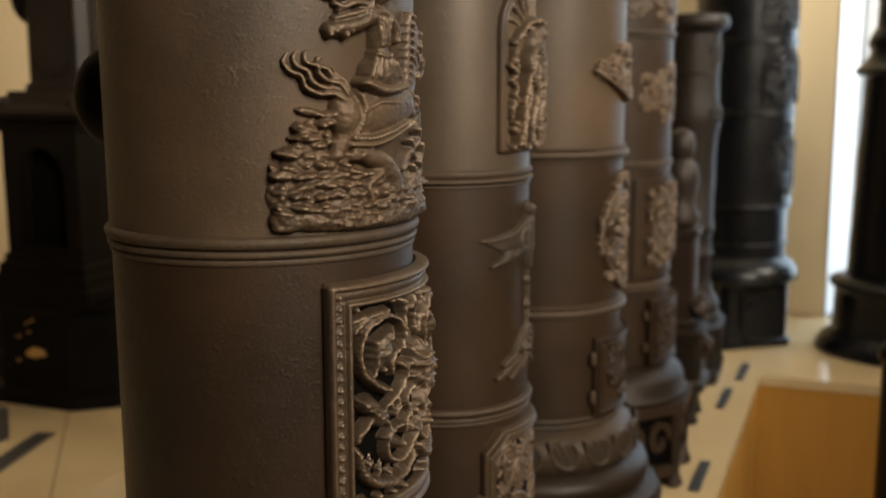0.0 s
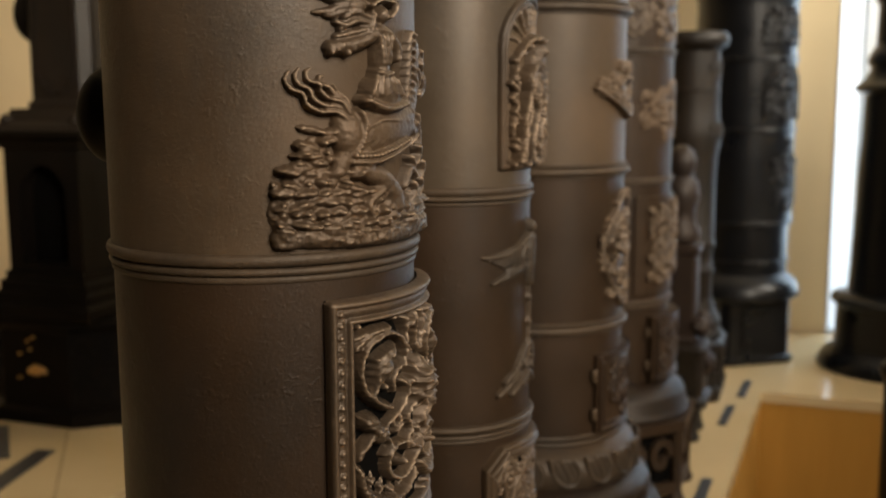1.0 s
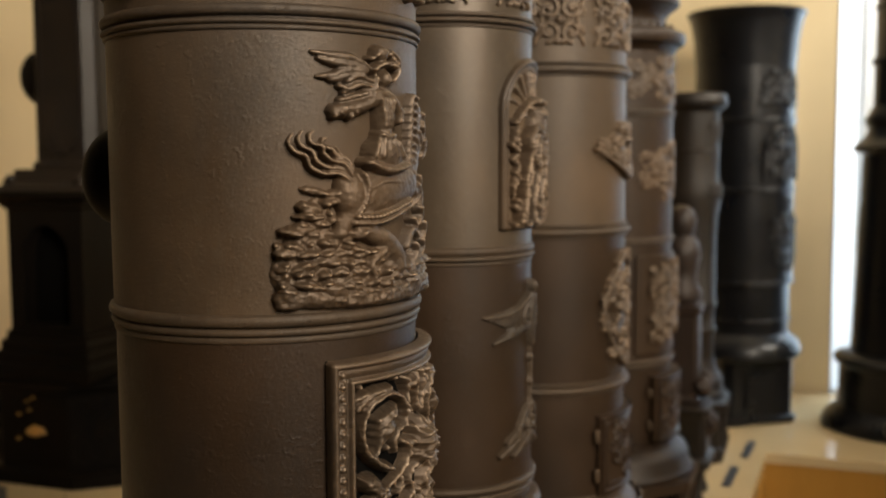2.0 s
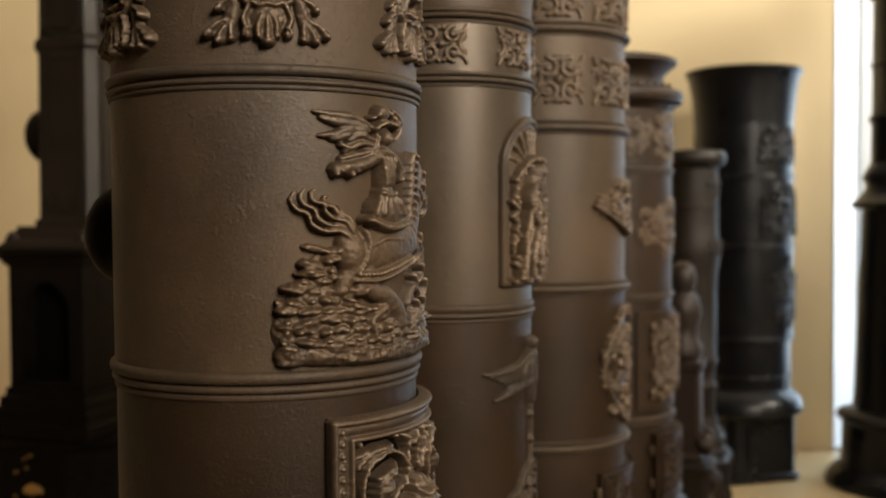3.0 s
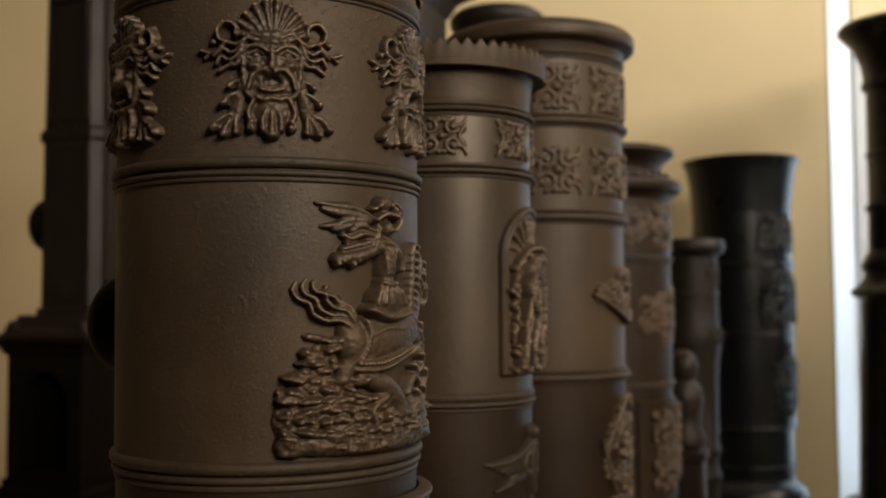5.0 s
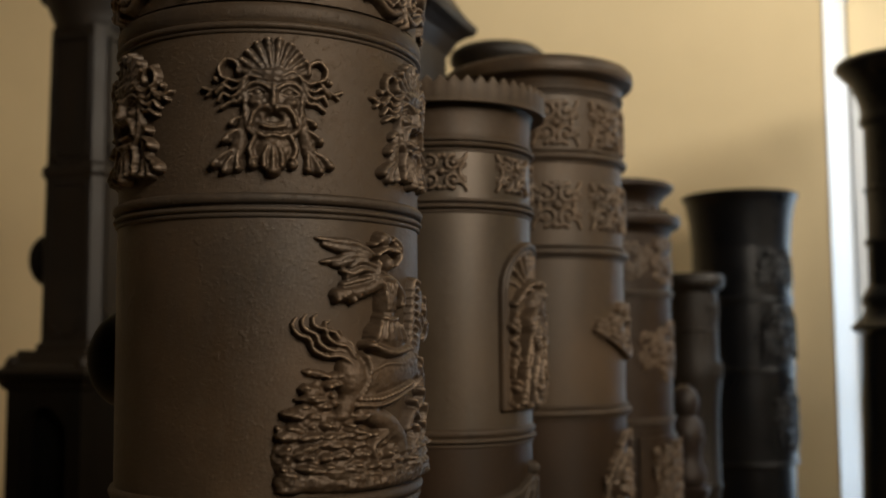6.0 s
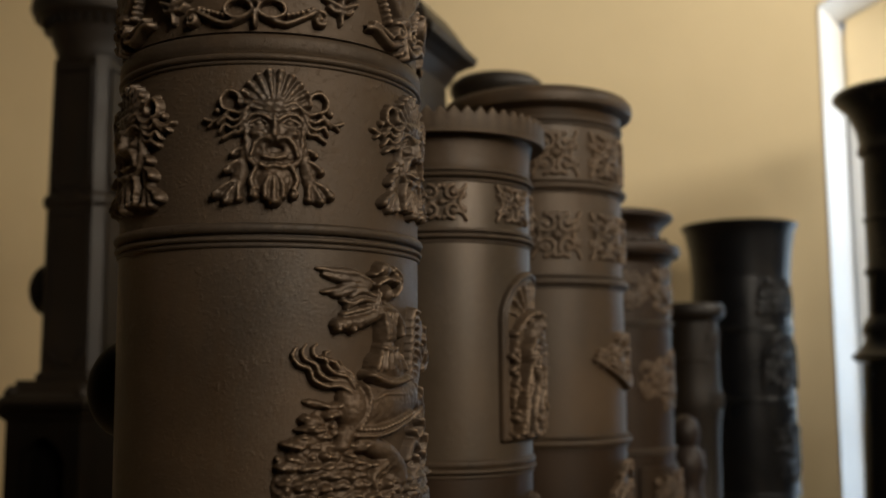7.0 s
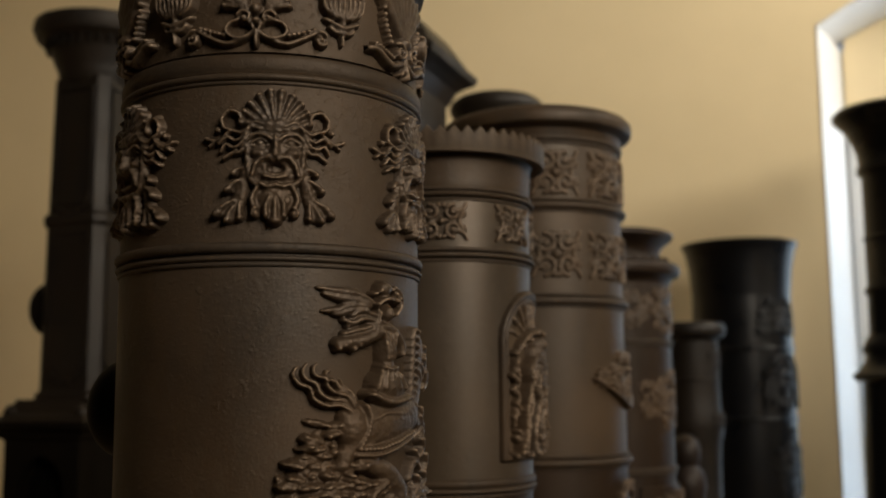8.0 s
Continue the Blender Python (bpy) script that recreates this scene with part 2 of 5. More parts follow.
class Relief:
    """Cast relief on a column: strokes, lobes and scrolls raise a fine skin over the curved wall.
    u runs round the wall in metres from the middle, v is the height in metres."""

    def __init__(self, R, half, z0, z1, step=0.002, seed=1):
        self.R, self.step = R, step
        self.u = np.arange(-half, half + step, step)
        self.v = np.arange(z0, z1 + step, step)
        self.H = np.zeros((len(self.v), len(self.u)))
        self.rng = random.Random(seed)

    def deg(self, a):
        return radians(a) * self.R

    def _win(self, u0, u1, v0, v1):
        i0, i1 = np.searchsorted(self.u, (u0, u1))
        j0, j1 = np.searchsorted(self.v, (v0, v1))
        return slice(j0, j1), slice(i0, i1)

    def cap(self, a, b, r0, r1, h0, h1):
        r = max(r0, r1)
        w = self._win(min(a[0], b[0]) - r, max(a[0], b[0]) + r, min(a[1], b[1]) - r, max(a[1], b[1]) + r)
        U, V = self.u[None, w[1]], self.v[w[0], None]
        dx, dy = b[0] - a[0], b[1] - a[1]
        t = np.clip(((U - a[0]) * dx + (V - a[1]) * dy) / (dx * dx + dy * dy + 1e-12), 0, 1)
        d2 = (U - a[0] - t * dx) ** 2 + (V - a[1] - t * dy) ** 2
        rr = r0 + t * (r1 - r0)
        k = np.clip(1 - d2 / (rr * rr + 1e-12), 0, 1)
        self.H[w] = np.maximum(self.H[w], (h0 + t * (h1 - h0)) * np.sqrt(k))

    def stroke(self, pts, r0, r1, h0, h1=None, mid=None, n=7):
        h1 = h0 if h1 is None else h1
        p = [pts[0], *pts, pts[-1]]
        path = []
        for i in range(1, len(p) - 2):
            for k in range(n):
                t = k / n
                path.append(tuple(0.5 * (2 * p[i][c] + (p[i + 1][c] - p[i - 1][c]) * t + (2 * p[i - 1][c] - 5 * p[i][c] + 4 * p[i + 1][c] - p[i + 2][c]) * t * t
                                         + (3 * p[i][c] - p[i - 1][c] - 3 * p[i + 1][c] + p[i + 2][c]) * t ** 3) for c in (0, 1)))
        path.append(pts[-1])
        m = len(path) - 1
        f = [(r0 + (r1 - r0) * k / m) if mid is None else (r0 + (r1 - r0) * k / m + (mid - (r0 + r1) / 2) * math.sin(math.pi * k / m)) for k in range(m + 1)]
        for k in range(m):
            self.cap(path[k], path[k + 1], f[k], f[k + 1], h0 + (h1 - h0) * k / m, h0 + (h1 - h0) * (k + 1) / m)

    def blob(self, u, v, a, b, h, rot=0.0, base=0.0, flat=0.5):
        r = max(a, b)
        w = self._win(u - r, u + r, v - r, v + r)
        U, V = self.u[None, w[1]] - u, self.v[w[0], None] - v
        c, s = math.cos(radians(rot)), math.sin(radians(rot))
        k = np.clip(1 - ((U * c + V * s) / a) ** 2 - ((V * c - U * s) / b) ** 2, 0, 1)
        self.H[w] = np.maximum(self.H[w], np.where(k > 0, base + h * k ** flat, 0))

    def dent(self, u, v, a, b, depth):
        w = self._win(u - a, u + a, v - b, v + b)
        U, V = self.u[None, w[1]] - u, self.v[w[0], None] - v
        k = np.clip(1 - (U / a) ** 2 - (V / b) ** 2, 0, 1)
        self.H[w] -= depth * np.sqrt(k)

    def soften(self, passes=1, slope=5.5):
        """Gives steep flanks a casting draft and rounds the creases."""
        nv, nu = self.H.shape
        for _ in range(14):
            q, h = np.pad(self.H, 1), self.H
            for j in range(3):
                for i in range(3):
                    h = np.minimum(h, q[j:j + nv, i:i + nu] + slope * self.step * math.hypot(j - 1, i - 1))
            self.H = h
        for _ in range(passes):
            on, q = self.H > 0.0004, np.pad(self.H, 1, mode="edge")
            m = sum(q[j:j + nv, i:i + nu] for j in range(3) for i in range(3)) / 9
            self.H = np.where(on, 0.35 * self.H + 0.65 * m, 0)

    def carve(self, u, v, a, b, floor):
        """Sinks an oval down to the height floor."""
        w = self._win(u - a, u + a, v - b, v + b)
        U, V = self.u[None, w[1]] - u, self.v[w[0], None] - v
        k = np.clip((1 - (U / a) ** 2 - (V / b) ** 2) * 2.5, 0, 1)
        self.H[w] = self.H[w] * (1 - k) + np.minimum(self.H[w], floor) * k

    def spiral(self, u, v, r, turns, start, way, w, h):
        n = int(14 * turns)
        pts = []
        for k in range(n + 1):
            q = k / n
            a = radians(start) + way * 2 * math.pi * turns * q
            rr = r * (1 - 0.85 * q)
            pts.append((u + rr * math.cos(a), v + rr * math.sin(a)))
        for k in range(n):
            f0, f1 = 1 - 0.5 * k / n, 1 - 0.5 * (k + 1) / n
            self.cap(pts[k], pts[k + 1], w * f0, w * f1, h, h)
        self.blob(u, v, w * 1.1, w * 1.1, h * 1.15)

    def leaf(self, u, v, ang, L, W, h, lobes=3):
        """An acanthus leaf: midrib and curled side lobes."""
        c, s = math.cos(radians(ang)), math.sin(radians(ang))
        q = lambda a, b: (u + a * c - b * s, v + a * s + b * c)
        self.stroke([q(0, 0), q(L * 0.55, W * 0.06), q(L, W * 0.16)], W * 0.24, W * 0.1, h * 0.85, h)
        for k in range(lobes):
            t = (k + 0.4) / lobes
            b = W * (1.0 - 0.55 * t)
            for sg in (1, -1):
                self.stroke([q(L * t * 0.7, 0), q(L * (t * 0.7 + 0.14), sg * b * 0.45), q(L * (t * 0.7 + 0.3), sg * b * 0.62)], W * 0.13, W * 0.16, h * 0.6, h * 0.8, n=4)

    def beads(self, pts, r, h, n):
        p = pts
        for k in range(n):
            t = k / max(1, n - 1) * (len(p) - 1)
            i = min(int(t), len(p) - 2)
            f = t - i
            self.blob(p[i][0] + f * (p[i + 1][0] - p[i][0]), p[i][1] + f * (p[i + 1][1] - p[i][1]), r, r, h)

    def shell(self, u, v, r, a0, a1, n, h):
        for k in range(n):
            a = radians(a0 + (a1 - a0) * k / (n - 1))
            e = (u + r * math.cos(a), v + r * math.sin(a))
            self.cap((u, v), e, r * 0.06, r * 1.5 / n, h * 0.8, h)

    def foliage(self, n, su, sv, h, keep):
        """Dense mirrored scrollwork inside the outline keep(u, v)."""
        g = self.rng
        made = 0
        for _ in range(n * 20):
            u, v = g.uniform(0, su), self.v[0] + g.uniform(0, 1) * (self.v[-1] - self.v[0])
            if not keep(u, v):
                continue
            kind, a, s = g.random(), g.uniform(0, 360), sv * g.uniform(0.7, 1.3)
            for m in (1, -1):
                if kind < 0.4:
                    self.spiral(m * u, v, s, 1.3, a if m > 0 else 180 - a, m, s * 0.24, h * g.uniform(0.75, 1))
                elif kind < 0.8:
                    self.leaf(m * u, v, a if m > 0 else 180 - a, s * 2.0, s * 1.3, h, 2)
                else:
                    self.blob(m * u, v, s * 0.6, s * 0.6, h * 1.15)
            made += 1
            if made >= n:
                break

    def rough(self, amount=0.12, scale=130.0):
        for j in range(0, len(self.v)):
            for i in np.nonzero(self.H[j] > 0)[0]:
                self.H[j, i] += amount * 0.0085 * min(1.0, self.H[j, i] * 150) * noise.noise(Vector((self.u[i] * scale, self.v[j] * scale, self.R * 50)))

    def mesh(self, turn=0.0, lift=0.0):
        """The raised skin as a bmesh, its middle at the angle turn (degrees)."""
        H, nu = self.H, len(self.u)
        on = H > 0.0004
        cell = on[:-1, :-1] | on[1:, :-1] | on[:-1, 1:] | on[1:, 1:]
        need = np.zeros_like(on)
        for dj in (0, 1):
            for di in (0, 1):
                need[dj:need.shape[0] - 1 + dj, di:need.shape[1] - 1 + di] |= cell
        bm = bmesh.new()
        at = {}
        t = radians(turn)
        for j, i in zip(*np.nonzero(need)):
            a = t + self.u[i] / self.R
            r = self.R + lift + (H[j, i] if on[j, i] else -0.0015)
            at[j * nu + i] = bm.verts.new((r * math.cos(a), r * math.sin(a), self.v[j]))
        for j, i in zip(*np.nonzero(cell)):
            k = j * nu + i
            bm.faces.new((at[k], at[k + 1], at[k + nu + 1], at[k + nu]))
        return bm


def shell_patch(R, a0, a1, z0, z1, t0, t1, seg=24, bm=None):
    """A curved plate round a column from angle a0 to a1 (degrees), from R + t0 to R + t1."""
    bm = bm or bmesh.new()
    rows = []
    for k in range(seg + 1):
        a = radians(a0 + (a1 - a0) * k / seg)
        c, s = math.cos(a), math.sin(a)
        rows.append([bm.verts.new((r * c, r * s, z)) for r, z in ((R + t0, z0), (R + t1, z0), (R + t1, z1), (R + t0, z1))])
    fs = [bm.faces.new(rows[0][::-1]), bm.faces.new(rows[-1])]
    for p, q in zip(rows, rows[1:]):
        for i in range(4):
            fs.append(bm.faces.new((p[i], q[i], q[(i + 1) % 4], p[(i + 1) % 4])))
    bmesh.ops.recalc_face_normals(bm, faces=fs)
    return bm


# ---- the room ----
setting("floor", box(-6.5, 3.3, -12.0, 5.605, LOW - 0.1, LOW), FLOOR, "warm brown polished wooden floor", "floor")
setting("platform_row", prism([(-1.762, -1.467), (-0.319, -1.447), (-0.240, 2.950), (-0.189, 4.365), (0.255, 4.360), (2.650, 4.330), (2.667, 5.626), (-1.661, 5.566)], TOP - 0.04, TOP), PLAT, "cream lacquered display platform with orange-brown wooden sides", "platform")
part("side_cladding", prism([(-1.752, -1.458), (-0.324, -1.438), (-0.245, 2.950), (-0.194, 4.372), (0.255, 4.367), (2.641, 4.338), (2.657, 5.616), (-1.651, 5.557)], LOW + 0.002, TOP - 0.04), SIDE, bpy.data.objects["platform_row"], "orange-brown wooden side panel", False)
bm = prism([(-3.901, -1.497), (-2.060, -1.472), (-2.007, 2.243), (-3.812, 4.703)], LOW + 0.002, TOP)
prism([(-2.007, 2.249), (-1.960, 5.562), (-3.800, 5.537), (-3.812, 4.710)], LOW + 0.002, TOP, 1.0, bm)
setting("platform_left", bm, PLAT, "low cream lacquered display platform with a mitred joint", "platform")
# out of view; dark ochre keeps bounced light off the stoves' left sides
setting("wall_left", box(-6.8, -6.5, -12.3, 6.205, LOW, 6.0), BOUNCE_DARK, "plain unseen wall, dark ochre to cut bounced light", "wall")
WX0, WX1, WTOP, SPLAY = 0.065, 1.83, 3.39, 0.135
ARCH = [(WX0 + (WX1 - WX0) * k / 12, WTOP + 0.30 * math.sin(math.pi * k / 12) ** 0.9) for k in range(13)]


def far_wall():
    """The far wall with a deep window recess under a low arch."""
    bm = box(-6.5, WX0 - 0.004, 5.605, 6.205, LOW, 6.0)
    box(WX1 + 0.004, 3.7, 5.605, 6.205, LOW, 6.0, 0, bm)
    box(WX0 - 0.004, WX1 + 0.004, 5.605, 6.205, LOW, TOP - 0.004, 0, bm)
    ob = setting("wall_far", bm, WALLM, "plain cream painted wall with a deep window recess", "wall")
    part("arch_spandrel", upright([(WX0 - 0.004, 6.0), (WX0 - 0.004, WTOP), *ARCH, (WX1 + 0.004, WTOP), (WX1 + 0.004, 6.0)], 5.605, 6.205), WALLM, ob, "", False)


far_wall()


def window_far():
    w = thing("window_1", 0, 0, 0, 0, "tall white-painted window in a splayed recess", "window", kind="structure")
    part("reveal_cheek", prism([(WX0, 5.600), (WX0 + SPLAY, 6.185), (WX0, 6.185)], TOP - 0.003, WTOP + 0.02), WHITE, w, "white splayed reveal", False)
    part("reveal_cheek", prism([(WX1, 5.600), (WX1, 6.185), (WX1 - SPLAY, 6.185)], TOP - 0.003, WTOP + 0.02), WHITE, w, "white splayed reveal", False)
    part("reveal_head", upright([(x, z - 0.012) for x, z in ARCH] + [(x, z + 0.002) for x, z in ARCH[::-1]], 5.600, 6.185), WHITE, w, "white arched reveal head", False)
    part("lintel_panel", upright([(WX0 + SPLAY, 3.02), *[(max(WX0 + SPLAY, min(WX1 - SPLAY, x)), z - 0.02) for x, z in ARCH], (WX1 - SPLAY, 3.02)], 6.125, 6.185), WALLM, w, "cream panel over the window", False)
    part("sill", box(WX0 + 0.02, WX1 - 0.02, 5.585, 6.185, TOP - 0.003, TOP + 0.02, 0.004), WHITE, w, "white sill board", False)
    for x in (WX0 + SPLAY, WX0 + 0.835, WX1 - SPLAY - 0.06):
        part("window_frame", box(x, x + 0.06, 6.115, 6.175, TOP + 0.02, 3.02, 0.005), WHITE, w, "", False)
    a, b, c, d = WX0 + SPLAY + 0.06, WX0 + 0.835, WX0 + 0.895, WX1 - SPLAY - 0.06
    for z in (TOP + 0.02, 1.15, 2.15, 2.96):
        for x0, x1 in ((a, b), (c, d)):
            part("glazing_bar", box(x0, x1, 6.120, 6.170, z, z + 0.06, 0.005), WHITE, w, "", False)
    for z0, z1 in ((TOP + 0.08, 1.15), (1.21, 2.15), (2.21, 2.96)):
        for x0, x1 in ((a, b), (c, d)):
            p = part("pane", box(x0, x1, 6.143, 6.147, z0, z1), GLASS, w, "", False)
            p.visible_shadow = False


window_far()
# out of view behind the camera; dark ochre weakens its bounce
setting("wall_near", box(-6.8, 3.7, -12.3, -12.0, LOW, 6.0), BOUNCE_DARK, "plain unseen wall, dark ochre to cut bounced light", "wall")
bm = box(3.3, 3.7, -12.0, -2.45, LOW, 6.0)
box(3.3, 3.7, -0.15, 2.75, LOW, 6.0, 0, bm)
box(3.3, 3.7, 4.75, 5.605, LOW, 6.0, 0, bm)
box(3.3, 3.7, -2.45, -0.15, LOW, 2.95, 0, bm)
box(3.3, 3.7, -2.45, -0.15, 4.8, 6.0, 0, bm)
box(3.3, 3.7, 2.75, 4.75, LOW, 3.2, 0, bm)
box(3.3, 3.7, 2.75, 4.75, 5.1, 6.0, 0, bm)
setting("wall_right", bm, WALLM, "plain cream painted wall with two window openings", "wall")
setting("ceiling", box(-6.8, 3.7, -12.3, 6.205, 6.0, 6.2), CEIL, "plain white plaster ceiling", "ceiling")


def label_card(x, y, turn, length=0.26, width=0.034):
    ob = thing("label_card", x, y, TOP, turn, "narrow black label card lying on the platform", "label", "label cards")
    part("card", box(-width / 2, width / 2, -length / 2, length / 2, 0.0, 0.006, 0.002), LABEL, ob, "", False)


label_card(-0.301, 3.142, -2)
label_card(-0.299, 3.988, -3)
label_card(-0.260, 4.393, -3)
label_card(-2.435, 2.602, 14, 0.4, 0.07)
label_card(-0.316, 2.256, -2)
label_card(-2.706, 2.812, 43, 0.38, 0.07)

# ---- the large stove with the rider relief ----


def round_of(parent, name, data, n, r, z):
    for k in range(n):
        ob = new(name, data)
        ob.parent = parent
        a = 360 * k / n
        ob.matrix_basis = pose(r * math.cos(radians(a)), r * math.sin(radians(a)), z, 0, 0, a)



def rider_relief(R):
    """Horse and rider over piled rocks, kept to plain rounded forms."""
    c = Relief(R, radians(62) * R, 1.035, 1.345, 0.0013, 3)
    g = c.rng
    D = lambda a, z: (c.deg(a), z)
    # rocks: flat slabs in courses, heaped at the tail end
    c.stroke([D(-56, 1.052), D(-30, 1.047), D(0, 1.047), D(56, 1.05)], 0.011, 0.011, 0.017)
    for k in range(40):
        c.blob(c.deg(g.uniform(-56, 50)), g.uniform(1.043, 1.058), g.uniform(0.010, 0.020), g.uniform(0.004, 0.006), g.uniform(0.015, 0.021), g.uniform(-8, 12), 0.0, 0.35)
    c.stroke([D(-52, 1.078), D(-42, 1.092), D(-34, 1.080)], 0.026, 0.024, 0.011, 0.011)
    c.stroke([D(-49, 1.105), D(-44, 1.135), D(-44, 1.148)], 0.022, 0.012, 0.010, 0.010)
    c.stroke([D(-34, 1.075), D(-10, 1.068), D(50, 1.068)], 0.022, 0.020, 0.010, 0.010)
    for row in range(10):
        z = 1.064 + row * 0.0108
        reach = -58.5 + g.uniform(-0.5, 2.0) if z < 1.105 else -58 + (z - 1.105) * 170 + g.uniform(-1.5, 1.5)
        stop = 56 if z < 1.085 else (-20 if z < 1.105 else (-31 if z < 1.122 else -38.5 - (z - 1.122) * 60))
        a = reach
        while a < stop:
            w = g.uniform(3.5, 11.0)
            h = g.uniform(0.011, 0.026)
            tilt = g.uniform(-12, 18)
            mid = c.deg(a + w / 2)
            c.blob(mid, z + g.uniform(-0.005, 0.005), c.deg(w * 0.56), g.uniform(0.0042, 0.0066), h, tilt, 0.001, 0.35)
            c.blob(mid + c.deg(w * g.uniform(-0.3, 0.3)), z + 0.002, c.deg(w * 0.28), 0.0034, h + 0.004, tilt, 0.002, 0.5)
            a += w * g.uniform(0.75, 1.02)
    c.rough(0.5, 150)
    # low brush between the rocks and the hooves
    for k in range(18):
        a = g.uniform(-22, 50)
        c.leaf(c.deg(a), g.uniform(1.066, 1.098), g.uniform(0, 180), g.uniform(0.012, 0.020), 0.012, g.uniform(0.014, 0.020), 2)
    # the horse
    c.stroke([D(-29, 1.160), D(-18, 1.163), D(-4, 1.172)], 0.026, 0.023, 0.023, 0.022, 0.026)
    c.blob(c.deg(-32), 1.160, 0.021, 0.031, 0.027, 12)
    c.stroke([D(-32, 1.150), D(-34, 1.133), D(-36.5, 1.121)], 0.014, 0.008, 0.021, 0.018)
    c.blob(c.deg(-36.3), 1.120, 0.012, 0.008, 0.020, 12)
    c.stroke([D(-26, 1.142), D(-24, 1.122), D(-18, 1.110)], 0.011, 0.007, 0.020, 0.017)
    c.stroke([D(-4, 1.172), D(3, 1.205), D(6, 1.250)], 0.020, 0.012, 0.018, 0.015)
    c.stroke([D(5, 1.262), D(14, 1.240), D(18, 1.225)], 0.012, 0.008, 0.015, 0.012)
    c.stroke([D(2, 1.165), D(12, 1.160), D(12, 1.130)], 0.012, 0.006, 0.016, 0.013)
    for k in range(9):
        t = k / 8
        c.stroke([D(1 + 3 * t, 1.196 + 0.075 * t), D(-2 + 3 * t, 1.200 + 0.073 * t), D(-4 + 3 * t, 1.190 + 0.072 * t)], 0.005, 0.0030, 0.019, 0.015, n=4)
    # tail: wavy strands blown back, each curling up at its tip
    for k, pts in enumerate((
            ((-33.5, 1.176), (-37, 1.184), (-42, 1.185), (-46.5, 1.192), (-48, 1.204), (-51.5, 1.209), (-53.4, 1.219), (-51.8, 1.227)),
            ((-33.2, 1.180), (-36.5, 1.190), (-41, 1.192), (-44.5, 1.199), (-45.8, 1.209), (-49, 1.214), (-50.2, 1.223), (-48.8, 1.230)),
            ((-33.0, 1.183), (-35.5, 1.195), (-39.5, 1.199), (-42, 1.206), (-42.8, 1.214), (-46, 1.218), (-46.6, 1.226), (-45.0, 1.230)),
            ((-32.7, 1.186), (-34.4, 1.198), (-37.5, 1.203), (-39.2, 1.211), (-42.0, 1.214), (-42.2, 1.221), (-40.6, 1.223)),
            ((-32.5, 1.188), (-33.6, 1.199), (-36.2, 1.205), (-36.8, 1.212)))):
        c.stroke([D(*p) for p in pts], 0.0032, 0.0016, 0.025 - 0.007 * (k % 2), 0.016, 0.0036)
    # harness: beaded breeching and girth
    c.beads([D(-28.8, 1.186), D(-27.3, 1.172), D(-28.2, 1.155), D(-31.5, 1.138)], 0.0050, 0.030, 12)
    c.beads([D(-31, 1.137), D(-22.5, 1.137), D(-14, 1.144), D(-6, 1.153)], 0.0048, 0.029, 17)
    c.stroke([D(-32, 1.131), D(-20, 1.131), D(-5, 1.147)], 0.0045, 0.0045, 0.025)
    c.stroke([D(-26, 1.168), D(-19, 1.176), D(-10, 1.174)], 0.0035, 0.003, 0.024)
    # skirt over the saddle
    c.blob(c.deg(-17.5), 1.206, 0.031, 0.021, 0.026, -4, 0.004, 0.45)
    for k in range(5):
        c.stroke([D(-22.5 + 2.0 * k, 1.223), D(-25 + 3.4 * k, 1.204)], 0.0036, 0.0060, 0.029, 0.032, n=4)
    c.stroke([D(-27.3, 1.197), D(-18.5, 1.188), D(-8.5, 1.193)], 0.0070, 0.0065, 0.033)
    # torso and sleeve, plain
    c.stroke([D(-18.8, 1.222), D(-18.6, 1.240), D(-18.0, 1.262)], 0.0095, 0.0150, 0.026, 0.026)
    c.stroke([D(-23.5, 1.272), D(-17, 1.270), D(-12.2, 1.256), D(-11.8, 1.243)], 0.0090, 0.0075, 0.025, 0.027)
    c.stroke([D(-22, 1.268), D(-27.5, 1.259), D(-33.5, 1.254), D(-38, 1.252)], 0.0100, 0.0090, 0.026, 0.021)
    for k in range(6):
        c.blob(c.deg(-38.5 + 1.9 * k), 1.2465 + 0.0042 * (k % 3), 0.0058, 0.0050, 0.024, 35 * k)
    c.stroke([D(-22, 1.228), D(-18.5, 1.225), D(-15, 1.228)], 0.0045, 0.0045, 0.029)
    for k in range(4):
        c.stroke([D(-21.5 + 1.9 * k, 1.266), D(-20.5 + 1.3 * k, 1.252), D(-20 + 1.0 * k, 1.236)], 0.0022, 0.0020, 0.0305, 0.031, n=4)
    # drapery behind the shoulder
    for a0, z0, a1, z1, a2, z2 in ((-24, 1.279, -29, 1.281, -34.5, 1.272), (-24, 1.285, -29.5, 1.290, -33, 1.284), (-26, 1.272, -31, 1.268, -36, 1.264), (-30, 1.280, -33, 1.276, -36, 1.279)):
        c.stroke([D(a0, z0), D(a1, z1), D(a2, z2)], 0.0052, 0.0040, 0.020, 0.015)
    # head under a rolled cap, with curls
    c.blob(c.deg(-18.6), 1.2885, 0.0095, 0.0130, 0.027, -6)
    c.blob(c.deg(-18.2), 1.2870, 0.0030, 0.0048, 0.031)
    c.stroke([D(-23.5, 1.299), D(-19, 1.305), D(-13.5, 1.302)], 0.0048, 0.0048, 0.029, 0.027)
    c.blob(c.deg(-19.8), 1.3160, 0.0120, 0.0110, 0.025, 8)
    c.stroke([D(-15, 1.319), D(-11.3, 1.311), D(-11.0, 1.298), D(-13.5, 1.288)], 0.0048, 0.0042, 0.023, 0.020)
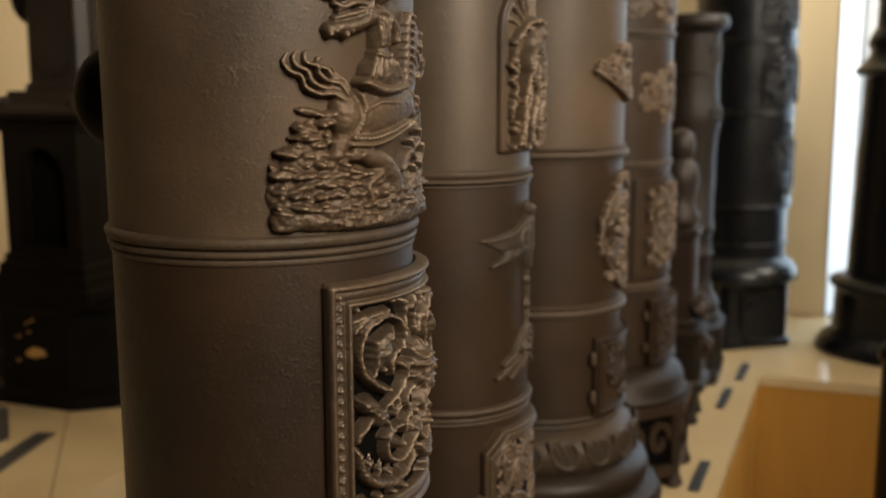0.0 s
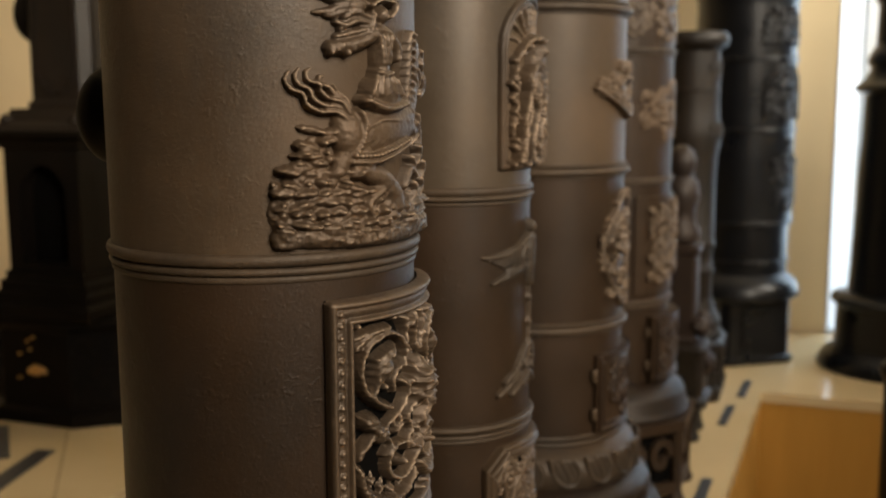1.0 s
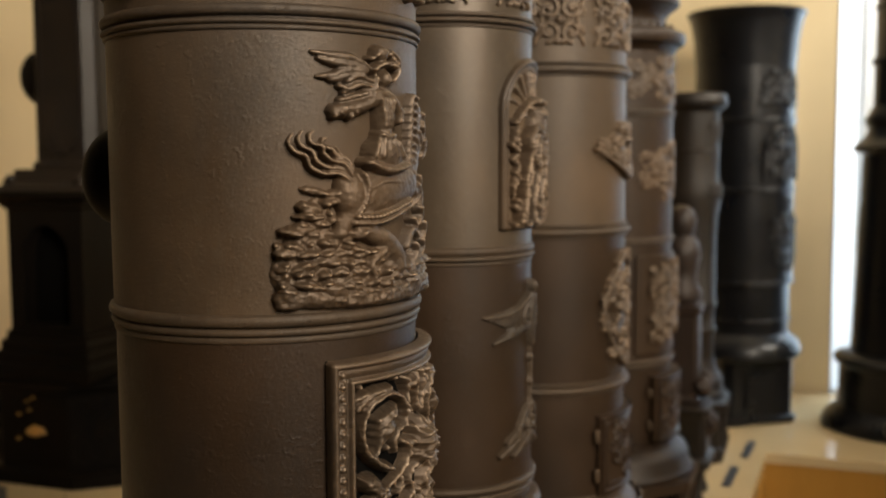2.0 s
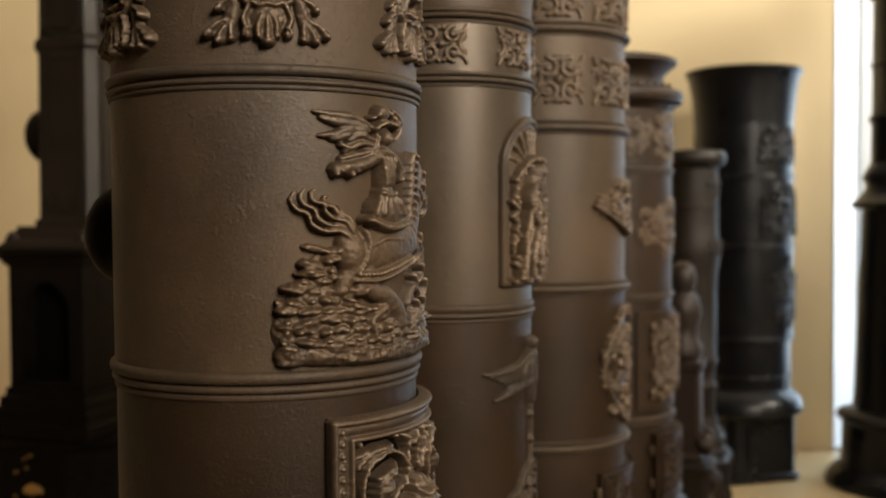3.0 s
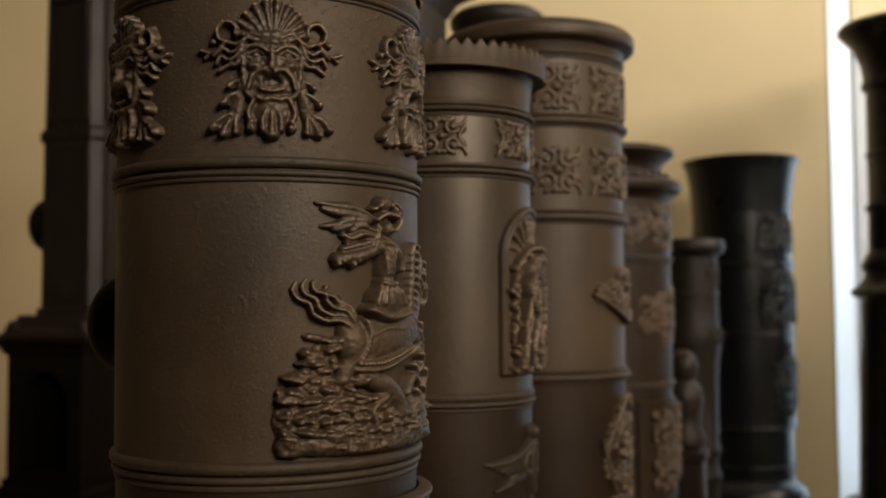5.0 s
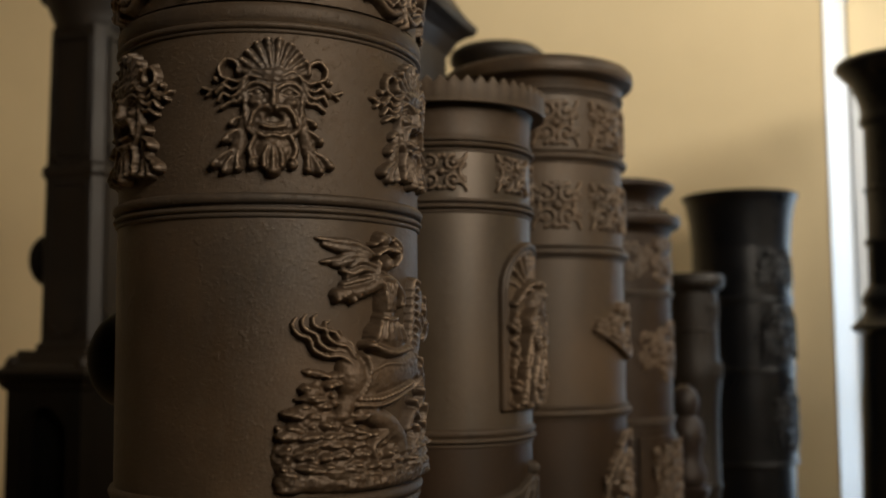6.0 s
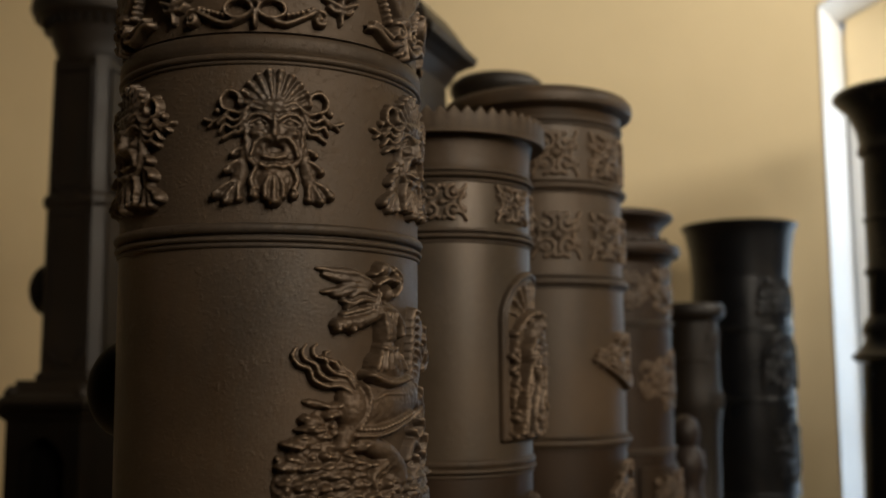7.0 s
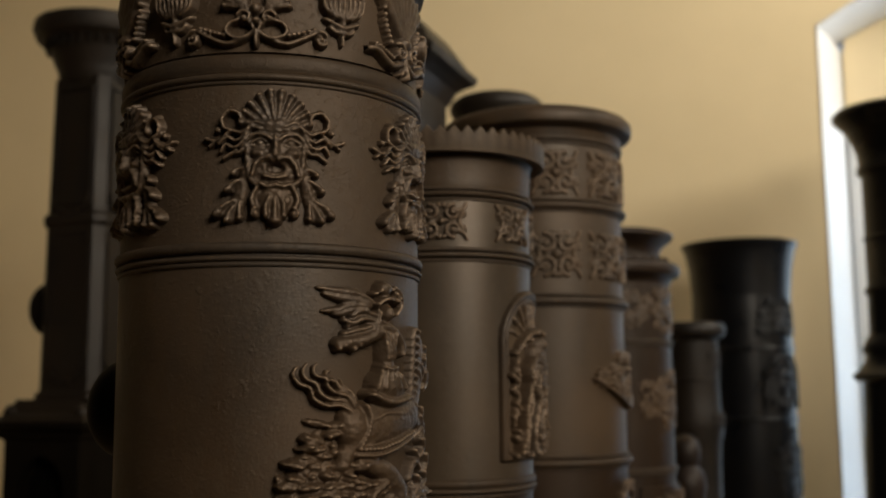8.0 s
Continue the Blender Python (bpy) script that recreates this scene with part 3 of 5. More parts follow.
    c.stroke([D(-24, 1.298), D(-22.5, 1.288), D(-23, 1.278)], 0.0040, 0.0040, 0.024)
    for k in range(7):
        c.blob(c.deg(-24 + 1.9 * k), 1.310 + 0.008 * math.sin(k * 0.6), 0.0052, 0.0042, 0.025, 30 * k)
    # two broad plumes that stream back
    for pts in (((-25, 1.301), (-31, 1.309), (-38, 1.311), (-45.5, 1.3145)), ((-26, 1.298), (-32, 1.302), (-38, 1.304), (-43.5, 1.308)), ((-26, 1.295), (-33, 1.296), (-38, 1.290), (-43.6, 1.2885)), ((-27, 1.291), (-32, 1.291), (-37, 1.2865), (-40, 1.285))):
        c.stroke([D(*p) for p in pts], 0.0038, 0.0018, 0.018, 0.011, 0.0062)
    # fallen beast below the hooves
    c.stroke([D(-30, 1.122), D(-24, 1.117), D(-17, 1.109), D(-11.5, 1.092), D(-10.5, 1.078)], 0.006, 0.010, 0.019, 0.024, 0.013)
    c.stroke([D(-19, 1.098), D(-25, 1.085), D(-23.5, 1.071)], 0.0068, 0.0045, 0.021)
    c.stroke([D(-5, 1.100), D(-1, 1.118), D(5, 1.108)], 0.007, 0.004, 0.018)
    # streamers ahead
    for k in range(18):
        a, z = g.uniform(-2, 16), g.uniform(1.10, 1.255)
        c.stroke([D(a, z), D(a + g.uniform(1, 4), z - 0.010), D(a + g.uniform(-3, 3), z - 0.022)], 0.0042, 0.0025, 0.021, 0.015, 0.005, 4)
    c.soften(1)
    c.rough(0.14, 190)
    c.H *= 0.70
    return c


def mask_relief(R):
    """An ornamental mask: scallop-shell crest, wavy locks, open mouth and leafy beard, in plain forms (mm)."""
    c = Relief(R, radians(27) * R, 1.370, 1.545, 0.0012, 5)
    Q = lambda x, y: (x * 1e-3, 1.379 + y * 1e-3)
    blob = lambda x, y, a, b, h, rot=0.0, flat=0.5: c.blob(x * 1e-3, 1.379 + y * 1e-3, a * 1e-3, b * 1e-3, h * 1e-3, rot, 0.0, flat)
    line = lambda pts, r0, r1, h0, h1=None, mid=None: c.stroke([Q(*p) for p in pts], r0 * 1e-3, r1 * 1e-3, h0 * 1e-3, (h1 or h0) * 1e-3, mid and mid * 1e-3, 6)
    # the shell: ribs that flare to a scalloped rim
    blob(0, 114, 40, 38, 8)
    for k in range(10):
        a = radians(10 + 160 * k / 9)
        r = 43 - 5 * abs(math.cos(a))
        x, y = r * math.cos(a), 112 + r * math.sin(a)
        c.cap(Q(0, 106), Q(x * 0.92, 112 + (y - 112) * 0.92), 0.003, 0.0052, 0.013, 0.0125)
        blob(x, y, 5.6, 4.2, 14.5, math.degrees(a) + 90)
    blob(0, 114, 24, 10, 17.5)
    line([(-26, 113), (-14, 109), (0, 107), (14, 109), (26, 113)], 3.4, 3.4, 15, 15, 4.6)
    # the head
    blob(0, 82, 31, 39, 12, 0, 0.35)
    blob(0, 100, 22, 11, 14)
    for m in (1, -1):
        line([(m * 4, 97), (m * 13, 103), (m * 23, 103), (m * 30, 96)], 4.4, 2.6, 18.5, 14)
        c.carve(m * 0.0165, 1.379 + 0.0935, 0.0110, 0.0074, 0.0060)
        blob(m * 16.5, 93.5, 5.6, 4.0, 12)
        line([(m * 8, 94), (m * 16, 98.5), (m * 26, 94)], 1.5, 1.5, 14.5)
        line([(m * 8, 92), (m * 16, 89), (m * 26, 91)], 1.4, 1.4, 14)
        blob(m * 18, 82, 11, 7.5, 18, m * 12)
        line([(m * 30, 90), (m * 29, 70), (m * 26, 54), (m * 17, 46)], 4.5, 4.5, 12.5, 14)
        # moustache
        line([(m * 3, 75), (m * 12, 77), (m * 20, 70), (m * 24, 57)], 3.8, 2.8, 21, 17, 4.6)
        # locks
        line([(m * 10, 112), (m * 21, 117), (m * 29, 110), (m * 37, 105), (m * 47, 108), (m * 57, 101)], 3.6, 2.8, 17, 12)
        line([(m * 27, 112), (m * 33, 102), (m * 43, 97), (m * 51, 101), (m * 61, 94)], 3.4, 2.6, 15, 12)
        line([(m * 30, 104), (m * 36, 93), (m * 45, 89), (m * 53, 93), (m * 59, 85)], 3.4, 2.6, 15, 11)
        line([(m * 30, 95), (m * 37, 84), (m * 46, 83), (m * 56, 77)], 3.6, 2.8, 13, 10)
        line([(m * 56, 100), (m * 66, 97), (m * 77, 101)], 3.2, 2.6, 12, 10)
        line([(m * 64, 97), (m * 72, 92)], 2.6, 2.2, 10)
        line([(m * 36, 116), (m * 39, 127), (m * 49, 131), (m * 57, 123), (m * 55, 112), (m * 47, 109)], 3.6, 3.0, 13, 14)
        blob(m * 49, 132, 6, 4.5, 12, 20)
        blob(m * 62, 110, 5, 4, 10, -30)
        # leafy side drop, lobe over lobe
        line([(m * 30, 74), (m * 33, 54), (m * 39, 32), (m * 48, 15)], 5.0, 11, 9, 9)
        for x0, y0, x2, y2, r, h in ((34, 66, 44, 61, 5.2, 13), (36, 53, 50, 43, 6.6, 14.5), (43, 30, 61, 17, 7.6, 15.5), (41, 26, 50, 10, 6.6, 14), (37, 28, 37, 11, 5.4, 13.5)):
            line([(m * x0, y0), (m * (x0 + x2) / 2, (y0 + y2) / 2 + 1.5), (m * x2, y2)], 2.4, r * 0.8, h * 0.75, h)
            blob(m * x2, y2 - 1, r, r * 0.78, h + 1.5, -m * 25)
        # beard curls
        line([(m * 19, 44), (m * 24, 32), (m * 21, 20)], 4.0, 4.2, 14, 15)
        c.spiral(m * 0.0195, 1.379 + 0.015, 0.0062, 1.1, 90, -m, 0.0030, 0.016)
        line([(m * 5, 34), (m * 9.5, 24), (m * 9, 13)], 4.2, 4.6, 15, 17)
    line([(0, 102), (0, 90), (0, 80)], 3.6, 6.2, 18, 25)
    for m in (1, -1):
        blob(m * 6.2, 79, 4.4, 3.8, 20)
    line([(-12, 57), (0, 54.5), (12, 57)], 2.4, 2.4, 17, 17, 3.0)
    c.carve(0, 1.379 + 0.0650, 0.0105, 0.0066, 0.003)
    line([(-7, 60.5), (0, 59.5), (7, 60.5)], 1.6, 1.6, 12)
    line([(-15, 48), (-8, 45), (0, 47), (8, 45), (15, 48)], 3.4, 3.4, 17, 17, 4.2)
    blob(0, 32, 21, 22, 13)
    line([(0, 32), (0, 22), (0, 9)], 3.8, 5.0, 16, 19)
    blob(0, 7, 9, 6.5, 20)
    c.soften(1)
    c.rough(0.2, 190)
    c.H *= 0.82
    return c


def bow_relief(R):
    """Frieze piece: a bow with open loops and ribbed wings between two scrolled arms."""
    c = Relief(R, radians(24) * R, 1.588, 1.70, 0.0013, 7)
    D = lambda a, z: (c.deg(a), z)
    for m in (1, -1):
        c.stroke([D(m * 1.5, 1.612), D(m * 6, 1.604), D(m * 10.5, 1.601), D(m * 15.5, 1.608), D(m * 21, 1.618)], 0.0042, 0.0032, 0.012, 0.010)
        c.spiral(c.deg(m * 22.0), 1.609, 0.0095, 1.35, 95 if m > 0 else 85, -m, 0.0036, 0.013)
        c.beads([D(m * 11, 1.611), D(m * 15, 1.615), D(m * 19.5, 1.6205)], 0.0036, 0.011, 6)
        # open loop
        loop = [D(m * (5.6 + 4.6 * math.cos(0.52 * k)), 1.617 + 0.0105 * math.sin(0.52 * k)) for k in range(13)]
        c.stroke(loop, 0.0028, 0.0028, 0.013, n=3)
        c.spiral(c.deg(m * 4.0), 1.630, 0.0085, 1.2, 20 if m > 0 else 160, m, 0.0034, 0.015)
        for k in range(6):
            a = radians(12 + 14 * k)
            c.cap(D(m * 3.0, 1.640), D(m * (3.0 + 8.2 * math.cos(a)), 1.640 + 0.026 * math.sin(a)), 0.0024, 0.0042, 0.010, 0.0135)
    c.blob(0, 1.640, 0.0085, 0.0085, 0.018)
    c.blob(0, 1.626, 0.0060, 0.0055, 0.017)
    c.stroke([D(0, 1.614), D(0, 1.598)], 0.0052, 0.0028, 0.014)
    c.soften(1)
    c.rough(0.16, 150)
    c.H *= 0.85
    return c


def urn_relief(R):
    """A gadrooned bowl on a stem between two leaves."""
    c = Relief(R, radians(11) * R, 1.60, 1.70, 0.0013, 8)
    c.blob(0, 1.652, 0.027, 0.017, 0.010)
    for k in range(-4, 5):
        c.stroke([(0.0026 * k, 1.638), (0.0056 * k, 1.648), (0.0060 * k, 1.662)], 0.0024, 0.0034, 0.013, 0.017, n=5)
    c.stroke([(-0.027, 1.666), (0, 1.669), (0.027, 1.666)], 0.0040, 0.0040, 0.015)
    c.stroke([(0, 1.638), (0, 1.626), (0, 1.608)], 0.0055, 0.0026, 0.012, 0.010)
    for m in (1, -1):
        c.stroke([(m * 0.002, 1.627), (m * 0.010, 1.631), (m * 0.021, 1.636)], 0.0048, 0.0030, 0.013, 0.010)
        c.stroke([(m * 0.002, 1.622), (m * 0.009, 1.622), (m * 0.015, 1.627)], 0.0040, 0.0028, 0.012, 0.010)
    c.soften(1)
    c.rough(0.16, 150)
    c.H *= 0.85
    return c


def palmette_relief(R):
    c = Relief(R, radians(20) * R, 1.585, 1.70, 0.0017, 9)
    D = lambda a, z: (c.deg(a), z)
    c.shell(0, 1.632, 0.062, 52, 128, 9, 0.013)
    c.blob(0, 1.632, 0.012, 0.010, 0.017)
    for m in (1, -1):
        c.beads([D(m * 8.5, 1.628), D(m * 12, 1.655), D(m * 11, 1.695)], 0.0042, 0.012, 10)
        c.spiral(c.deg(m * 4.2), 1.618, 0.011, 1.4, 60 if m > 0 else 120, m, 0.004, 0.016)
        c.stroke([D(m * 2, 1.606), D(m * 8, 1.600), D(m * 15, 1.612), D(m * 19, 1.612)], 0.0055, 0.0045, 0.012)
        c.beads([D(m * 7, 1.610), D(m * 16, 1.620)], 0.004, 0.011, 7)
    c.leaf(0, 1.612, -90, 0.024, 0.018, 0.015, 2)
    c.rough(0.12, 120)
    return c


def openwork_door(parent, R, a, z0, z1, band, seed, beads=True, head=True):
    """A curved stove door: moulded frame, backing painted as dark depth, and pierced scrollwork."""
    # added plate, painted black for the unlit depth behind the openings
    door = part("door", shell_patch(R, -a, a, z0, z1, -0.002, 0.004), HOLLOW_BLACK, parent, "black plate standing in for the dark hollow behind pierced scrollwork")
    c = Relief(R, radians(a) * R + 0.004, z0 - 0.004, z1 + 0.004, 0.0013, seed)
    ua = c.deg(a)
    bw = band
    # frame: outer bead, flat with small eggs, inner bead
    for inset, r, h in ((0.0045, 0.0055, 0.0150), (bw * 0.48, bw * 0.36, 0.0110), (bw - 0.002, 0.0045, 0.0138)):
        u, lo, hi = ua - inset, z0 + inset, z1 - inset
        for p, q in (((-u, lo), (-u, hi)), ((u, lo), (u, hi)), ((-u, lo), (u, lo)), ((-u, hi), (u, hi))):
            c.cap(p, q, r, r, h, h)
    if beads:
        n = int((z1 - z0 - 0.02) / 0.0125)
        for m in (1, -1):
            c.beads([(m * (ua - bw * 0.47), z0 + 0.014), (m * (ua - bw * 0.47), z1 - 0.014)], 0.0056, 0.0150, n)
            for k in range(n):
                c.blob(m * (ua - bw * 0.47) + 0.003 * (-1) ** k, z0 + 0.02 + 0.0125 * k, 0.003, 0.003, 0.0134)
    part("door_frame", c.mesh(0, 0.004), RELIEF, door, "moulded iron frame with small beads", "cast")
    s = Relief(R, ua - bw, z0 + bw, z1 - bw, 0.0013, seed + 1)
    mid = z0 + 0.164
    for m in (1, -1):
        D = lambda a, z: (s.deg(m * a), z0 + z)
        # upper scroll: a stout stem curling round a leafy bud
        s.stroke([D(18, 0.160), D(24, 0.170), D(29.5, 0.190), D(30.5, 0.216), D(27, 0.238), D(19.5, 0.247), D(12.5, 0.239), D(9.5, 0.222), D(10.5, 0.204)], 0.0066, 0.0048, 0.019, 0.021)
        for k in range(6):
            s.stroke([D(14.5 + 1.1 * k, 0.231 - 0.0065 * k), D(19.5 + 0.9 * k, 0.226 - 0.0075 * k), D(24 + 0.3 * k, 0.219 - 0.0085 * k)], 0.0034, 0.0046, 0.0195 + 0.003 * (k % 2), 0.018, n=4)
        s.blob(s.deg(m * 20.5), z0 + 0.208, 0.0110, 0.0155, 0.0235)
        s.blob(s.deg(m * 25), z0 + 0.184, 0.0062, 0.0062, 0.019)
        s.blob(s.deg(m * 19), z0 + 0.184, 0.0048, 0.0052, 0.016)
        s.stroke([D(12, 0.203), D(15, 0.190), D(14, 0.176)], 0.0040, 0.0036, 0.018)
        # leaf over the scroll, berries along the head rail
        s.stroke([D(33, 0.233), D(29, 0.243), D(24, 0.252), D(17, 0.254)], 0.0048, 0.0036, 0.014, 0.018, 0.0062)
        s.stroke([D(33, 0.246), D(28, 0.252)], 0.0048, 0.0040, 0.014)
        for a, z, r in ((31, 0.2605, 0.0052), (9, 0.258, 0.0066), (5, 0.250, 0.0076), (2.5, 0.262, 0.0060), (14, 0.262, 0.0046)):
            s.blob(s.deg(m * a), z0 + z, r, r, 0.018)
        s.stroke([D(11, 0.262), D(8, 0.246), D(7.5, 0.230), D(4, 0.216)], 0.0040, 0.0036, 0.017, 0.020)
        s.stroke([D(3, 0.256), D(2.5, 0.236), D(1, 0.216)], 0.0052, 0.0044, 0.019, 0.022)
        # curled straps that hold the boss
        s.stroke([D(11, 0.186), D(8, 0.176), D(9.5, 0.160), D(14, 0.148), D(19, 0.139)], 0.0046, 0.0040, 0.020, 0.017)
        s.stroke([D(5, 0.158), D(8, 0.140), D(6, 0.124), D(9, 0.110)], 0.0052, 0.0042, 0.022, 0.017)
        # a crouching lump of leaves at mid height
        s.blob(s.deg(m * 27), z0 + 0.148, 0.0150, 0.0120, 0.021, m * 30)
        s.blob(s.deg(m * 22.5), z0 + 0.131, 0.0130, 0.0140, 0.021, m * 20)
        for k in range(4):
            s.stroke([D(31 - 1.4 * k, 0.157 - 0.006 * k), D(27 - 1.4 * k, 0.151 - 0.007 * k), D(22.5 - k, 0.147 - 0.008 * k)], 0.0030, 0.0026, 0.0235, 0.022, n=4)
        s.stroke([D(26, 0.131), D(29.5, 0.121), D(32, 0.110)], 0.0060, 0.0066, 0.018, 0.017)
        s.stroke([D(19, 0.124), D(17, 0.114), D(20, 0.104)], 0.0046, 0.0036, 0.017, 0.014)
        s.leaf(s.deg(m * 13), z0 + 0.126, 60 if m < 0 else 120, 0.024, 0.016, 0.019, 2)
        s.leaf(s.deg(m * 4), z0 + 0.098, 80 if m < 0 else 100, 0.026, 0.016, 0.019, 2)
        # lower scroll round a ball, and the wide leaf that cups it
        s.stroke([D(-2, 0.098), D(3, 0.086), D(8, 0.074), D(13, 0.070), D(18, 0.080), D(19, 0.097), D(15.5, 0.110), D(10, 0.111), D(7.5, 0.101)], 0.0050, 0.0044, 0.018, 0.020)
        s.blob(s.deg(m * 12.5), z0 + 0.091, 0.0080, 0.0085, 0.022)
        s.stroke([D(31, 0.092), D(30, 0.074), D(26, 0.057), D(20, 0.048), D(13, 0.048), D(7, 0.058), D(3, 0.072)], 0.0064, 0.0046, 0.017, 0.018, 0.0076)
        for a, z, ang in ((26, 0.074, 70), (22, 0.064, 60), (16, 0.056, 80), (9, 0.056, 95), (3, 0.056, 90)):
            s.leaf(s.deg(m * a), z0 + z - 0.006, ang if m < 0 else 180 - ang, 0.018, 0.010, 0.017, 1)
        s.stroke([D(33, 0.100), D(31, 0.094)], 0.0050, 0.0046, 0.016)
        for k in range(4):
            s.blob(s.deg(m * (29 - 7 * k)), z0 + 0.036 - 0.001 * k, 0.0062, 0.0050, 0.014)
    if head:
        # a smooth boss with a furrowed collar
        for k in range(11):
            t = 2 * math.pi * k / 11
            s.stroke([(0.010 * math.cos(t), mid + 0.014 + 0.014 * math.sin(t)), (0.018 * math.cos(t + 0.15), mid + 0.012 + 0.024 * math.sin(t + 0.15)), (0.022 * math.cos(t), mid + 0.012 + 0.031 * math.sin(t))], 0.006, 0.005, 0.026, 0.019, n=4)
        s.blob(0, mid + 0.014, 0.019, 0.024, 0.036)
        for k in range(4):
            s.stroke([(-0.014, mid + 0.024 - 0.009 * k), (0, mid + 0.027 - 0.009 * k), (0.014, mid + 0.024 - 0.009 * k)], 0.0052, 0.0052, 0.0365, 0.0365, n=4)
        s.blob(0, mid + 0.011, 0.010, 0.012, 0.040)
    s.soften(2, 3.6)
    s.H *= 0.95
    s.rough(0.25, 210)
    part("scrollwork", s.mesh(0, 0.005), RELIEF, door, "pierced acanthus scrollwork with a raised boss" if head else "pierced scrollwork", "cast")
    return door


def flue_outlet(parent, R, z, r, out, material):
    """A round capped flue socket on the back."""
    prof = [(r, R - 0.03), (r, R + out * 0.24)] + [(r * math.cos(math.pi / 2 * k / 9), R + out * (0.3 + 0.7 * math.sin(math.pi / 2 * k / 9))) for k in range(9)]
    bm = lathe(prof, 48)
    bmesh.ops.transform(bm, matrix=pose(0, 0, z, 0, -90, 0), verts=bm.verts)
    return part("flue_outlet", bm, material, parent, "round capped flue socket")


def rider_stove():
    R = 0.1853
    s = thing("column_stove", -0.648, 1.142, TOP, 0, "tall brown cast-iron column stove with a horse-and-rider relief", "stove")
    part("base", lathe([(0.235, 0), (0.235, 0.05), (0.228, 0.06), (0.222, 0.14), (0.205, 0.19), (0.2, 0.2), (0.2, 0.215), (0.187, 0.225)], 96), IRON, s)
    # umber lower drum: darker finish with shade mixed into its colour
    part("lower_drum", lathe([(0.1815, 0.22), (0.182, 0.6), (0.1825, 1.004)], 128), SHADED_UMBER, s)
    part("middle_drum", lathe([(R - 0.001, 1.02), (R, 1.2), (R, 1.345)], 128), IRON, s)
    part("mask_drum", lathe([(R, 1.355), (R, 1.57)], 128), SANDY, s)
    part("frieze_drum", lathe([(R - 0.001, 1.58), (R - 0.001, 1.71)], 128), SANDY, s)
    ring(s, 0.183, [(1.0055, 0.007, 0.002), (1.0145, 0.009, 0.0050), (1.0270, 0.015, 0.0075)], WORN)
    ring(s, R, [(1.339, 0.006, 0.003), (1.3455, 0.007, 0.0055), (1.3575, 0.013, 0.0065)], WORN)
    ring(s, R, [(1.544, 0.005, 0.0025), (1.5505, 0.009, 0.0055), (1.566, 0.022, 0.0045)], WORN)
    part("cornice", lathe([(R - 0.002, 1.70), (R + 0.002, 1.706), (R + 0.008, 1.709), (R + 0.010, 1.716), (R + 0.006, 1.724), (R + 0.006, 1.732), (R + 0.02, 1.755), (R + 0.034, 1.765), (R + 0.036, 1.79), (R + 0.03, 1.80), (R - 0.02, 1.805)], 112), IRON, s)
    part("lid", lathe([(R - 0.01, 1.80), (R - 0.03, 1.83), (0.10, 1.87), (0.04, 1.89)], 64), IRON, s)
    part("rider_relief", rider_relief(R).mesh(), RELIEF, s, "rubbed relief of a horse and rider on rocks", "cast")
    m = mesh_of("mask_relief", mask_relief(R).mesh(), RELIEF, "cast")
    b = mesh_of("bow_relief", bow_relief(R).mesh(), RELIEF, "cast")
    u = mesh_of("urn_relief", urn_relief(R).mesh(), RELIEF, "cast")
    p = mesh_of("palmette_relief", palmette_relief(R).mesh(), RELIEF, "cast")
    for k in range(6):
        for name, data, turn in (("mask_relief", m, 60 * k), ("urn_relief", u, 60 * k + 30), ("bow_relief", b, 60 * k) if k % 2 else ("palmette_relief", p, 60 * k)):
            ob = new(name, data)
            ob.parent = s
            ob.matrix_basis = pose(0, 0, 0 if name == "mask_relief" else -0.013, 0, 0, turn if name == "mask_relief" else turn - 7)
    openwork_door(s, 0.1835, 41.3, 0.688, 0.979, 0.026, 21)
    flue_outlet(s, R, 1.18, 0.066, 0.07, COAL)


rider_stove()

# ---- the slimmer stove with the arched niche panel ----


